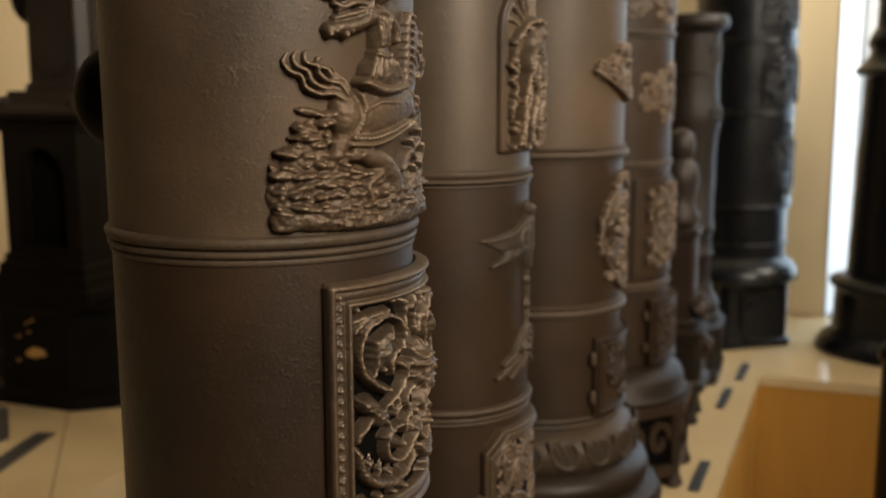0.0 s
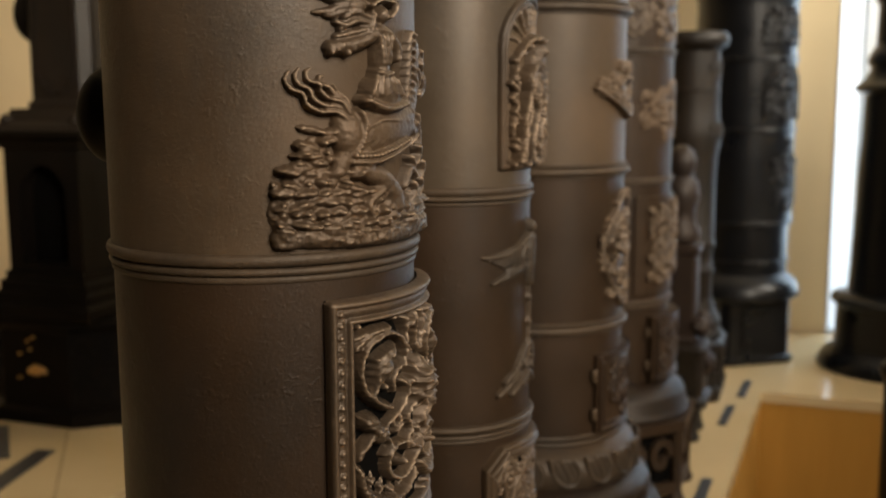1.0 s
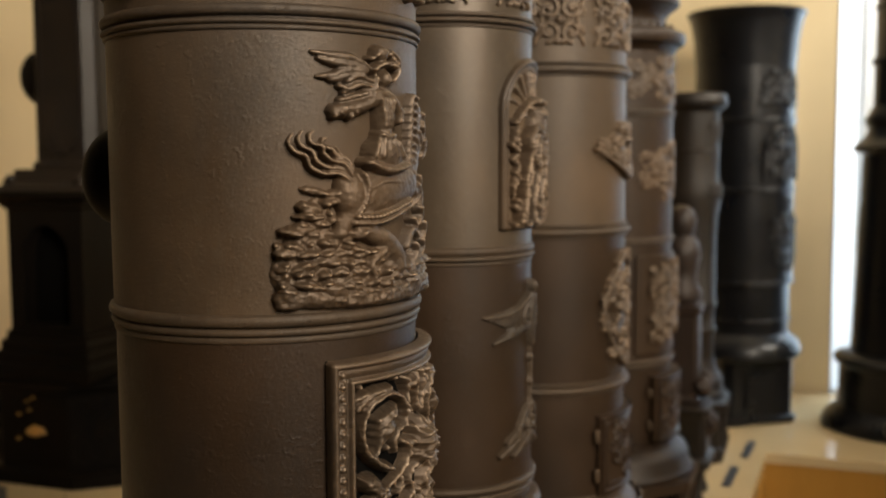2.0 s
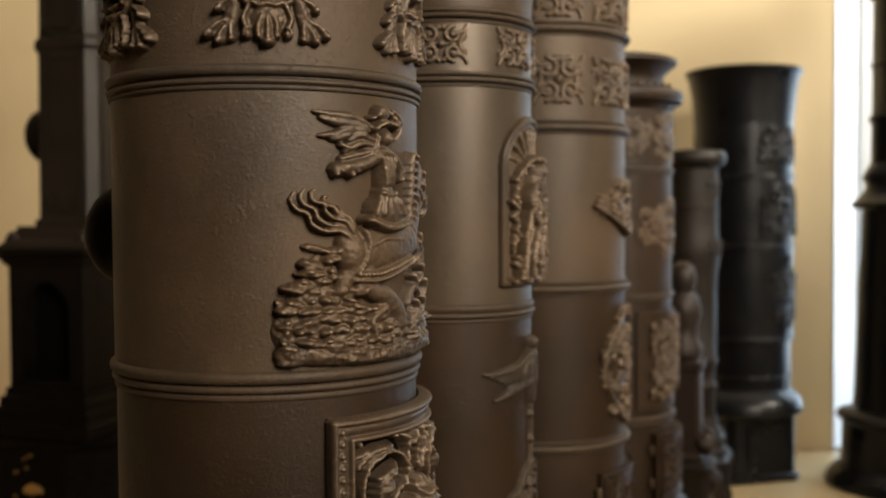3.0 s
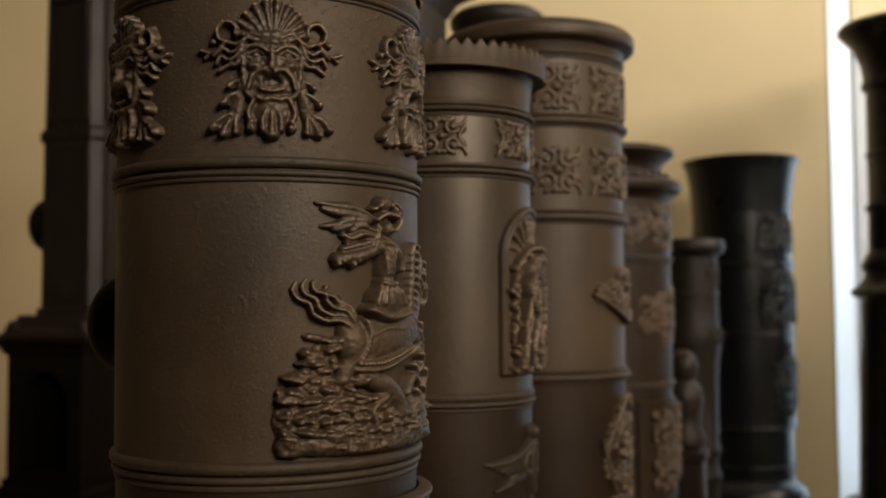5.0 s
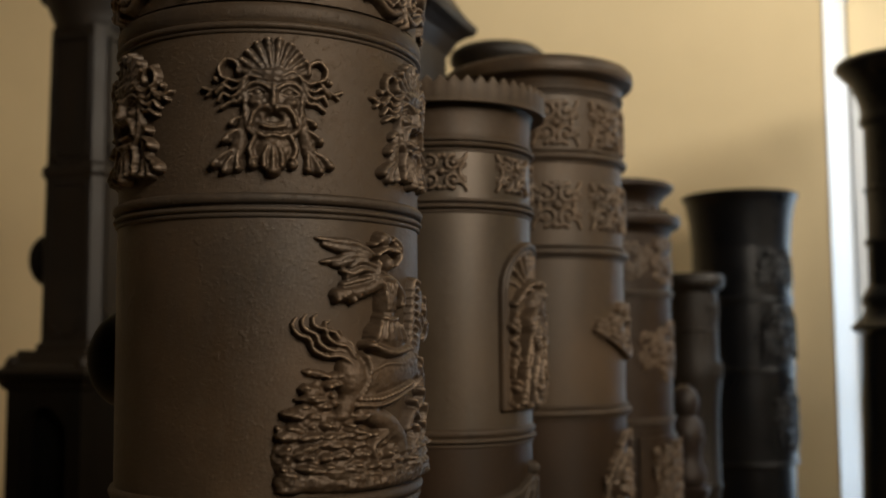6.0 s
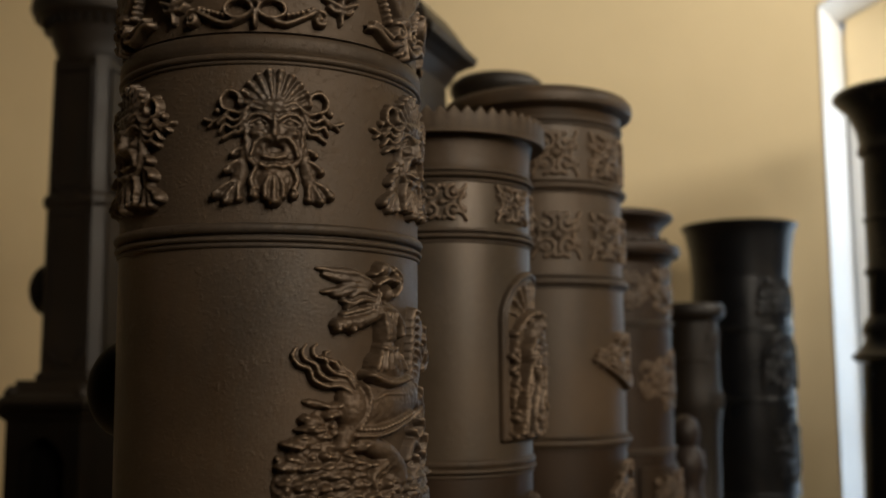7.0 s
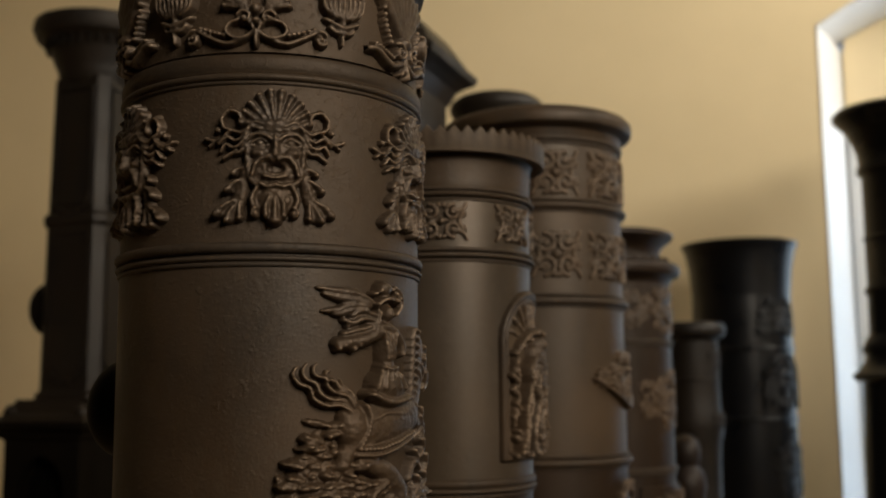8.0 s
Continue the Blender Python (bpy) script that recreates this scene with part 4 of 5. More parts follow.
def arched_panel(R, a, z0, z1):
    """Arched frame on the wall with a draped plain upright form inside."""
    c = Relief(R, radians(a) * R + 0.004, z0 - 0.006, z1 + 0.006, 0.0018, 31)
    ua = c.deg(a)
    spring = z1 - ua * 0.95
    for inset, r, h in ((0.0055, 0.0068, 0.0105), (0.0165, 0.0042, 0.0065)):
        u = ua - inset
        arch = [(u * math.cos(math.pi * k / 16), spring + (z1 - inset - spring) * math.sin(math.pi * k / 16)) for k in range(17)]
        path = [(-u, z0 + inset), (u, z0 + inset), *arch, (-u, z0 + inset)]
        for p, q in zip(path, path[1:]):
            c.cap(p, q, r, r, h, h)
    s = Relief(R, ua, z0, z1, 0.0016, 32)
    g = s.rng
    # ribbed shell head of the niche
    for k in range(9):
        t = radians(14 + 152 * k / 8)
        s.cap((0, spring - 0.004), (ua * 0.80 * math.cos(t), spring + (z1 - spring - 0.018) * math.sin(t)), 0.002, 0.0055, 0.004, 0.006)
    # two knobbed branches that arch over the upright form
    for m in (1, -1):
        s.stroke([(m * ua * 0.72, spring - 0.055), (m * ua * 0.62, spring - 0.015), (m * ua * 0.30, spring + 0.012), (0, spring + 0.018)], 0.006, 0.007, 0.013, 0.020)
        for k in range(4):
            s.blob(m * ua * (0.70 - 0.17 * k), spring - 0.022 + 0.012 * k, 0.0085, 0.0070, 0.016 + 0.0025 * k, 40 * k)
        s.stroke([(m * 0.014, spring - 0.030), (m * 0.036, spring - 0.050), (m * 0.030, spring - 0.085), (m * 0.012, spring - 0.098)], 0.0090, 0.0065, 0.021, 0.024)
        # pilaster-like side folds, split into lumps
        for k in range(7):
            z = z0 + 0.018 + 0.0215 * k
            z += g.uniform(-0.005, 0.005)
            s.stroke([(m * ua * g.uniform(0.62, 0.82), z + g.uniform(0.012, 0.022)), (m * ua * g.uniform(0.60, 0.78), z + 0.006), (m * ua * g.uniform(0.66, 0.80), z - 0.004)], 0.0060, 0.0046, g.uniform(0.009, 0.017), g.uniform(0.010, 0.016))
    s.blob(0, spring - 0.006, 0.0125, 0.0165, 0.027)
    s.stroke([(0, spring - 0.024), (0.002, z0 + 0.165), (0, z0 + 0.135)], 0.026, 0.020, 0.023, 0.022)
    # long folds, deep between
    for k in range(8):
        u = (k / 7 - 0.5) * 1.34 * ua
        w = g.uniform(-0.006, 0.006)
        s.stroke([(u * 0.42, z0 + 0.150 + g.uniform(-0.012, 0.012)), (u * 0.72 + w, z0 + 0.098), (u * 0.88 - w, z0 + 0.055), (u, z0 + 0.014)], 0.0044, 0.0050, 0.024 - 0.005 * (k % 2), 0.021 - 0.005 * (k % 2), 0.0052)
    for k in range(5):
        u = g.uniform(-0.4, 0.2) * ua
        s.stroke([(u, z0 + 0.130 - 0.020 * k), (u + 0.014, z0 + 0.116 - 0.020 * k), (u + 0.032, z0 + 0.112 - 0.018 * k)], 0.0040, 0.0032, 0.026, 0.022)
    for k in range(9):
        s.blob((k / 8 - 0.5) * 1.5 * ua, z0 + 0.010 + 0.004 * (k % 2), 0.008, 0.006, 0.019, 20 * k)
    s.soften(1)
    s.rough(0.4, 170)
    s.H *= 1.3
    return c, s


def winged_relief(R):
    c = Relief(R, radians(50) * R, 0.66, 1.0, 0.0018, 41)
    D = lambda a, z: (c.deg(a), z)
    for m in (1, -1):
        # long upper wing with a pointed tip, short lower wing
        for k in range(5):
            t = k / 4
            c.stroke([D(m * (5 + 3 * t), 0.954 - 0.034 * t), D(m * (20 + 2 * t), 0.937 - 0.022 * t), D(m * (45 - 13 * t), 0.928 - 0.017 * t)], 0.006, 0.002, 0.007, 0.005, 0.007)
        c.stroke([D(m * 3, 0.960), D(m * 10, 0.953), D(m * 19, 0.940), D(m * 30, 0.931), D(m * 46, 0.929)], 0.0055, 0.002, 0.012, 0.008)
        c.stroke([D(m * 6, 0.935), D(m * 18, 0.922), D(m * 32, 0.918)], 0.015, 0.004, 0.006, 0.004)
        c.stroke([D(m * 4, 0.918), D(m * 14, 0.912), D(m * 26, 0.902)], 0.012, 0.004, 0.007, 0.004)
        c.stroke([D(m * 6, 0.905), D(m * 20, 0.898), D(m * 30, 0.890), D(m * 39, 0.883)], 0.008, 0.003, 0.009, 0.007, 0.0085)
        c.stroke([D(m * 8, 0.945), D(m * 13, 0.925), D(m * 10, 0.902)], 0.0035, 0.003, 0.011)
        c.stroke([D(m * 2, 0.72), D(m * 7, 0.722), D(m * 6, 0.735)], 0.003, 0.003, 0.009)
        for a, z, q in ((21, 0.712, 10), (34, 0.682, 16), (26, 0.693, 14), (18, 0.684, 10), (10, 0.690, 8), (16, 0.728, 9), (12, 0.742, 7), (28, 0.703, 12), (22, 0.679, 12)):
            c.stroke([D(m * (a - q), z + 0.018), D(m * (a - q * 0.4), z + 0.008), D(m * a, z)], 0.004, 0.006, 0.008, 0.010, 0.007)
    c.stroke([D(0, 0.952), D(0, 0.915), D(0, 0.872)], 0.009, 0.006, 0.016, 0.012, 0.012)
    c.blob(0, 0.975, 0.008, 0.013, 0.018)
    c.stroke([D(0, 0.87), D(1, 0.80), D(-1, 0.725), D(0, 0.69)], 0.0036, 0.0036, 0.007)
    for z in (0.845, 0.80, 0.758):
        c.blob(0, z, 0.005, 0.008, 0.009)
    c.rough(0.14, 120)
    return c


def square_ornament(R, z0, z1, half, seed, step=0.0018):
    """A small open square of scrolls with horned corners."""
    c = Relief(R, half + 0.006, z0, z1, step, seed)
    mid, hh = (z0 + z1) / 2, (z1 - z0) / 2 - 0.003
    k = hh / 0.03
    for m in (1, -1):
        for sg in (1, -1):
            c.spiral(m * half * 0.46, mid + sg * hh * 0.46, hh * 0.44, 1.4, 90 * sg, m * sg, 0.0042 * k ** 0.5, 0.008)
            c.stroke([(m * half * 0.55, mid + sg * hh * 0.5), (m * half * 0.85, mid + sg * hh * 0.65), (m * half, mid + sg * hh * 0.97)], 0.0042, 0.003, 0.008)
            c.blob(m * half * 0.1, mid + sg * hh * 0.85, hh * 0.16, hh * 0.16, 0.008)
            c.leaf(m * half * 0.8, mid + sg * hh * 0.2, 60 * sg if m > 0 else 180 - 60 * sg, hh * 0.4, hh * 0.3, 0.007, 2)
        c.stroke([(m * half * 0.9, mid - hh * 0.5), (m * half * 0.7, mid), (m * half * 0.9, mid + hh * 0.5)], 0.0036, 0.0036, 0.007)
    c.blob(0, mid, hh * 0.22, hh * 0.22, 0.010)
    c.stroke([(-half * 0.5, mid), (half * 0.5, mid)], 0.003, 0.003, 0.006)
    c.rough(0.12, 120)
    return c


def repeat(parent, name, relief, turns, material, label=""):
    data = mesh_of(name, relief.mesh(), material, "cast")
    for t in turns:
        ob = new(name, data)
        ob.parent = parent
        ob.matrix_basis = pose(0, 0, 0, 0, 0, t)
        tagged(ob, label)


def niche_stove():
    R = 0.158
    s = thing("column_stove", -0.652, 1.800, TOP, 0, "slim brown cast-iron column stove with a toothed crown rim", "stove")
    part("base", lathe([(0.205, 0), (0.205, 0.05), (0.195, 0.07), (0.19, 0.14), (0.168, 0.2), (R, 0.22)], 96), IRON, s)
    # both lower drums carry the umber with shade in its colour
    part("lower_drum", lathe([(R - 0.002, 0.21), (R - 0.002, 0.62)], 112), SHADED_UMBER, s)
    part("middle_drum", lathe([(R - 0.001, 0.618), (R - 0.001, 1.035)], 112), SHADED_UMBER, s)
    part("upper_drum", lathe([(R, 1.033), (R, 1.55)], 112), SHEEN, s, "smooth blackleaded upper drum with a dull sheen")
    ring(s, R - 0.001, [(0.605, 0.008, 0.004), (0.614, 0.009, 0.0070), (0.627, 0.014, 0.0100)], WORN)
    ring(s, R - 0.001, [(1.022, 0.006, 0.003), (1.031, 0.009, 0.0075), (1.043, 0.015, 0.0060)], WORN)
    ring(s, R, [(1.423, 0.006, 0.003), (1.432, 0.010, 0.009), (1.442, 0.008, 0.006)], WORN)
    ring(s, R, [(1.530, 0.006, 0.003), (1.539, 0.010, 0.010), (1.549, 0.007, 0.005)], WORN)
    part("cavetto", lathe([(R, 1.548)] + [(R + 0.001 + 0.008 * (1 - math.cos(math.pi / 2 * k / 8)), 1.552 + 0.062 * math.sin(math.pi / 2 * k / 8)) for k in range(9)] + [(0.15, 1.616)], 112), IRON, s)
    bm = bmesh.new()
    n = 50 * 6
    cols = []
    for i in range(n):
        a = 2 * math.pi * i / n
        ph = (i % 6) / 6
        zt = 1.643 + 0.012 * abs(1 - 2 * ph)
        cols.append([bm.verts.new((r * math.cos(a), r * math.sin(a), z)) for r, z in ((0.160, 1.613), (0.187, 1.610), (0.189, 1.617), (0.189, zt - 0.003), (0.187, zt), (0.182, zt), (0.180, zt - 0.004), (0.175, 1.63))])
    for i in range(n):
        p, q = cols[i], cols[(i + 1) % n]
        for k in range(8):
            bm.faces.new((p[k], q[k], q[(k + 1) % 8], p[(k + 1) % 8]))
    part("crown_rim", bm, WORN, s, "toothed iron crown rim")
    part("cover_plate", lathe([(0.176, 1.618), (0.176, 1.625), (0.1, 1.63), (0.03, 1.632)], 48), DARK, s)
    frame_r, fill = arched_panel(R, 34.5, 1.078, 1.376)
    panel = part("arched_panel", shell_patch(R, -33.5, 33.5, 1.082, 1.31, -0.002, 0.0025), IRON, s)
    part("panel_frame", frame_r.mesh(), IRON, panel, "moulded arched frame", "cast")
    part("panel_relief", fill.mesh(), RELIEF, panel, "rubbed draped relief", "cast")
    part("winged_relief", winged_relief(R).mesh(), WORN, s, "thin winged relief with trailing stems", "cast")
    repeat(s, "scroll_ornament", square_ornament(R, 1.456, 1.526, 0.043, 51), [-20 + 52 * k for k in range(-1, 6)], RELIEF)
    # plate painted black for the shaded depth behind this scrollwork
    door = part("door", prism_door(R, 45, 0.26, 0.588, 0.03), HOLLOW_BLACK, s)
    c = Relief(R, radians(45) * R + 0.004, 0.25, 0.59, 0.002, 61)
    ua, z0, z1, cut = c.deg(45), 0.262, 0.587, 0.034
    for inset, r, h in ((0.003, 0.005, 0.015), (0.011, 0.006, 0.018), (0.021, 0.004, 0.013)):
        u, lo, hi = ua - inset, z0 + inset, z1 - inset
        path = [(-u, lo), (u, lo), (u, hi - cut), (u - cut, hi), (-u + cut, hi), (-u, hi - cut), (-u, lo)]
        for p, q in zip(path, path[1:]):
            c.cap(p, q, r, r, h, h)
    part("door_frame", c.mesh(), IRON, door, "moulded frame with cut corners", "cast")
    f = Relief(R, ua - 0.024, z0 + 0.024, z1 - 0.024, 0.002, 62)
    f.foliage(60, ua - 0.03, 0.017, 0.013, lambda u, v: True)
    for m in (1, -1):
        f.spiral(m * 0.05, 0.42, 0.04, 1.6, 90, m, 0.007, 0.015)
        f.stroke([(m * 0.01, 0.54), (m * 0.05, 0.52), (m * 0.075, 0.47)], 0.008, 0.006, 0.014)
    part("scrollwork", f.mesh(), RELIEF, door, "dense cast scrollwork", "cast")
    part("latch", box(R * 0.70 - 0.008, R * 0.70 + 0.016, -R * 0.72 - 0.016, -R * 0.72 + 0.006, 0.462, 0.473, 0.003), IRON, door)


def prism_door(R, a, z0, z1, cut):
    return shell_patch(R, -a + 1, a - 1, z0, z1 - cut, -0.002, 0.003)


niche_stove()

# ---- the broad stove with paired square ornaments ----


def cluster(R, a, z0, z1, seed, keep, n, size, h=0.014, step=0.0022):
    c = Relief(R, radians(a) * R + 0.004, z0, z1, step, seed)
    c.foliage(n, c.deg(a), size, h, keep)
    c.rough(0.14, 110)
    return c


def broad_stove():
    R = 0.2
    s = thing("column_stove", -0.632, 2.411, TOP, 0, "broad brown cast-iron column stove with square scroll ornaments", "stove")
    part("base", lathe([(0.315, 0), (0.315, 0.05), (0.30, 0.065), (0.295, 0.17), (0.305, 0.19), (0.31, 0.215), (0.30, 0.238), (0.272, 0.248), (0.268, 0.258), (0.274, 0.27), (0.276, 0.29), (0.268, 0.308), (0.25, 0.318), (0.238, 0.328)], 112), SHADED_UMBER, s, "stepped round base")
    part("bell_foot", lathe([(0.236, 0.322), (0.244, 0.335), (0.2475, 0.35), (0.246, 0.37), (0.238, 0.39), (0.224, 0.404), (0.208, 0.413), (0.2, 0.42)], 112), IRON, s)
    leaf = Relief(0.243, 0.042, 0.328, 0.412, 0.0022, 71)
    leaf.blob(0.0, 0.366, 0.034, 0.036, 0.004, -18, 0.0, 0.3)
    leaf.stroke([(-0.034, 0.398), (-0.026, 0.362), (0.002, 0.338), (0.026, 0.344), (0.032, 0.372), (0.018, 0.396)], 0.0046, 0.0046, 0.008)
    leaf.stroke([(-0.010, 0.398), (0.004, 0.372), (0.012, 0.348)], 0.0036, 0.0030, 0.007)
    leaf.stroke([(-0.022, 0.392), (-0.010, 0.366), (0.000, 0.350)], 0.0026, 0.0022, 0.006)
    leaf.stroke([(0.006, 0.398), (0.016, 0.380), (0.022, 0.360)], 0.0026, 0.0022, 0.006)
    leaf.soften(1)
    repeat(s, "acanthus_leaf", leaf, [20 * k for k in range(18)], WORN)
    zs = (0.418, 0.684, 1.039, 1.396, 1.612, 1.775)
    for z0, z1 in zip(zs, zs[1:]):
        # drums below the middle ring get the umber darkened for shade
        part("drum", lathe([(R - 0.001, z0), (R - 0.001, z1)], 112), SHADED_UMBER if z1 < 1.05 else IRON, s)
    ring(s, R, [(0.421, 0.012, 0.008), (0.434, 0.012, 0.005)], WORN)
    for z in (0.684, 1.039, 1.396, 1.612):
        ring(s, R, [(z - 0.012, 0.006, 0.003), (z, 0.020, 0.0125), (z + 0.014, 0.007, 0.005)], WORN)
    ring(s, R, [(1.757, 0.008, 0.004), (1.767, 0.01, 0.007)], WORN)
    part("cornice", lathe([(R, 1.77), (R + 0.002, 1.782), (R + 0.006, 1.792), (R + 0.020, 1.797), (R + 0.029, 1.803), (R + 0.032, 1.815), (R + 0.030, 1.828), (R + 0.022, 1.838), (R + 0.008, 1.843), (R - 0.03, 1.846)], 112), IRON, s)
    low = square_ornament(R, 1.444, 1.556, 0.055, 72, 0.0022)
    high = square_ornament(R, 1.632, 1.742, 0.052, 73, 0.0022)
    turns = [-63.5 + 40 * k for k in range(9)]
    repeat(s, "scroll_ornament", low, turns, RELIEF)
    repeat(s, "scroll_ornament", high, turns, RELIEF)
    deg = lambda u: math.degrees(u / R)
    tri = cluster(R, 40, 1.145, 1.29, 74, lambda u, v: abs(v - (1.235 - 0.0012 * deg(u) * 0.4)) < 0.052 * (1 - deg(u) / 40) + 0.008 and v > 1.15 + 0.0012 * max(0, deg(u) - 12), 22, 0.012, 0.013)
    tri.stroke([(0, 1.16), (tri.deg(20), 1.19), (tri.deg(39), 1.222)], 0.008, 0.004, 0.016)
    tri.stroke([(0, 1.16), (tri.deg(-20), 1.19), (tri.deg(-39), 1.222)], 0.008, 0.004, 0.016)
    part("leaf_relief", tri.mesh(), RELIEF, s, "winged leaf cluster relief", "cast")
    oval = cluster(R, 33, 0.71, 1.0, 75, lambda u, v: (deg(u) / 32) ** 2 + ((v - 0.855) / 0.135) ** 2 < 1, 46, 0.013, 0.014)
    for m in (1, -1):
        oval.stroke([(oval.deg(m * 6), 0.99), (oval.deg(m * 24), 0.92), (oval.deg(m * 31), 0.85), (oval.deg(m * 18), 0.765), (oval.deg(m * 4), 0.725)], 0.006, 0.006, 0.012)
    part("oval_relief", oval.mesh(), RELIEF, s, "oval wreath of scrolled leaves", "cast")
    plate_door(s, R, 36, 0.44, 0.622, 76)


def plate_door(parent, R, a, z0, z1, seed, gap=0.0):
    d = part("door", shell_patch(R, -a, a, z0, z1, -0.001, 0.012 + gap), SHADED_UMBER, parent, "plain framed stove door")
    c = Relief(R + 0.012 + gap, radians(a) * R * 1.03, z0 + 0.002, z1 - 0.002, 0.0022, seed)
    ua = c.deg(a) * 0.96
    for inset, r, h in ((0.006, 0.006, 0.007), (0.02, 0.004, 0.004)):
        u, lo, hi = ua - inset, z0 + inset, z1 - inset
        for p, q in (((-u, lo), (-u, hi)), ((u, lo), (u, hi)), ((-u, lo), (u, lo)), ((-u, hi), (u, hi))):
            c.cap(p, q, r, r, h, h)
    c.foliage(16, ua - 0.035, 0.016, 0.007, lambda u, v: z0 + 0.035 < v < z1 - 0.035)
    part("door_relief", c.mesh(), SHADED_UMBER, d, "low scroll relief in a bead frame", "cast")
    for z in (z0 + (z1 - z0) * 0.25, z0 + (z1 - z0) * 0.75):
        bm = lathe([(0.006, -0.014), (0.0075, -0.01), (0.0075, 0.01), (0.006, 0.014)], 16)
        t = radians(-a - 1.5)
        bmesh.ops.transform(bm, matrix=pose((R + 0.01) * math.cos(t), (R + 0.01) * math.sin(t), z), verts=bm.verts)
        part("hinge", bm, IRON, d)
    return d


broad_stove()

# ---- the stove with the urn top and pierced base ----


def urn_top_stove():
    R = 0.2
    s = thing("column_stove", -0.621, 3.147, TOP, 0, "brown cast-iron column stove with an urn top and pierced base", "stove")
    oct_ = lambda a: [(a * math.cos(radians(45 * k + 22.5)), a * math.sin(radians(45 * k + 22.5))) for k in range(8)]
    # solid core, painted black to pass for the shade inside the base
    base = part("base", prism(oct_(0.262), 0.05, 0.235), HOLLOW_BLACK, s, "pierced octagonal base", False)
    part("base_plate", prism(oct_(0.30), 0.23, 0.262), SHADED_UMBER, base, "", False)
    part("base_plinth", prism(oct_(0.285), 0.035, 0.07), SHADED_UMBER, base, "", False)
    for k in range(8):
        t = radians(45 * k + 22.5)
        bm = lathe([(0.022, 0), (0.03, 0.012), (0.02, 0.035), (0.016, 0.06), (0.02, 0.23)], 12)
        bmesh.ops.transform(bm, matrix=pose(0.272 * math.cos(t), 0.272 * math.sin(t), 0), verts=bm.verts)
        part("foot", bm, SHADED_UMBER, base)
        m = pose(0, 0, 0, 0, 0, 45 * k)
        for sg in (1, -1):
            pts = []
            for q in range(26):
                a, rr = 4.2 * math.pi / 2 * q / 25, 0.052 * (1 - 0.8 * q / 25)
                pts.append((sg * 0.045 + sg * rr * math.cos(a) * 0.8, 0.15 + rr * math.sin(a) * 1.1))
            bm = ribbon(pts, 0.024, 0.241, 0.259)
            bmesh.ops.transform(bm, matrix=m, verts=bm.verts)
            part("base_scroll", bm, SHADED_UMBER, base)
    part("bell_foot", lathe([(0.27, 0.262), (0.272, 0.275), (0.262, 0.29), (0.258, 0.32), (0.25, 0.335), (0.228, 0.352), (0.212, 0.362), (R, 0.37)], 112), SHADED_UMBER, s)
    # umber at every height: this stove's dimmer light is put into its colour
    for z0, z1 in ((0.365, 0.606), (0.606, 0.965), (0.965, 1.332), (1.332, 1.515)):
        part("drum", lathe([(R - 0.001, z0), (R - 0.001, z1)], 112), SHADED_UMBER, s)
    ring(s, R, [(0.596, 0.010, 0.006), (0.610, 0.018, 0.011)], WORN)
    ring(s, R, [(0.958, 0.008, 0.004), (0.968, 0.012, 0.008)], WORN)
    ring(s, R, [(1.325, 0.008, 0.004), (1.336, 0.012, 0.008)], WORN)
    part("cornice", lathe([(R, 1.51), (R + 0.006, 1.52), (R + 0.01, 1.527), (R + 0.028, 1.535), (R + 0.034, 1.55), (R + 0.03, 1.566), (R + 0.012, 1.575), (0.17, 1.578)], 112), SHADED_UMBER, s)
    bm = bmesh.new()
    bmesh.ops.create_cone(bm, cap_ends=True, segments=6, radius1=0.009, radius2=0.001, depth=0.018)
    round_of(s, "tooth", mesh_of("tooth", bm, SHADED_UMBER), 36, R - 0.004, 1.584)
    part("urn_top", lathe([(0.176, 1.575), (0.172, 1.60), (0.175, 1.615), (0.188, 1.632), (0.207, 1.645), (0.214, 1.652), (0.214, 1.664), (0.205, 1.669), (0.12, 1.672), (0.03, 1.675)], 96), SHADED_UMBER, s)
    deg = lambda u: math.degrees(u / R)
    up = cluster(R, 50, 1.03, 1.31, 81, lambda u, v: abs(v - 1.17) < 0.13 - 0.002 * deg(u) and (deg(u) > 8 or v > 1.1), 40, 0.016, 0.007, 0.0028)
    part("spray_relief", up.mesh(), RELIEF, s, "spreading leaf spray relief", "cast")
    top = cluster(R, 62, 1.36, 1.50, 82, lambda u, v: 1.375 < v < 1.487, 40, 0.017, 0.006, 0.0028)
    part("garland_relief", top.mesh(), RELIEF, s, "garland band in low relief", "cast")
    pan = part("relief_panel", shell_patch(R, -53, 53, 0.636, 0.922, -0.001, 0.008), SHADED_UMBER, s, "raised rectangular panel")
    c = cluster(R + 0.008, 40, 0.655, 0.905, 83, lambda u, v: 0.665 < v < 0.895, 70, 0.015, 0.014, 0.0026)
    part("panel_relief", c.mesh(), RELIEF, pan, "dense scroll relief", "cast")
    plate_door(s, R, 38, 0.375, 0.568, 84, 0.014)


urn_top_stove()

# ---- the small figure stove ----


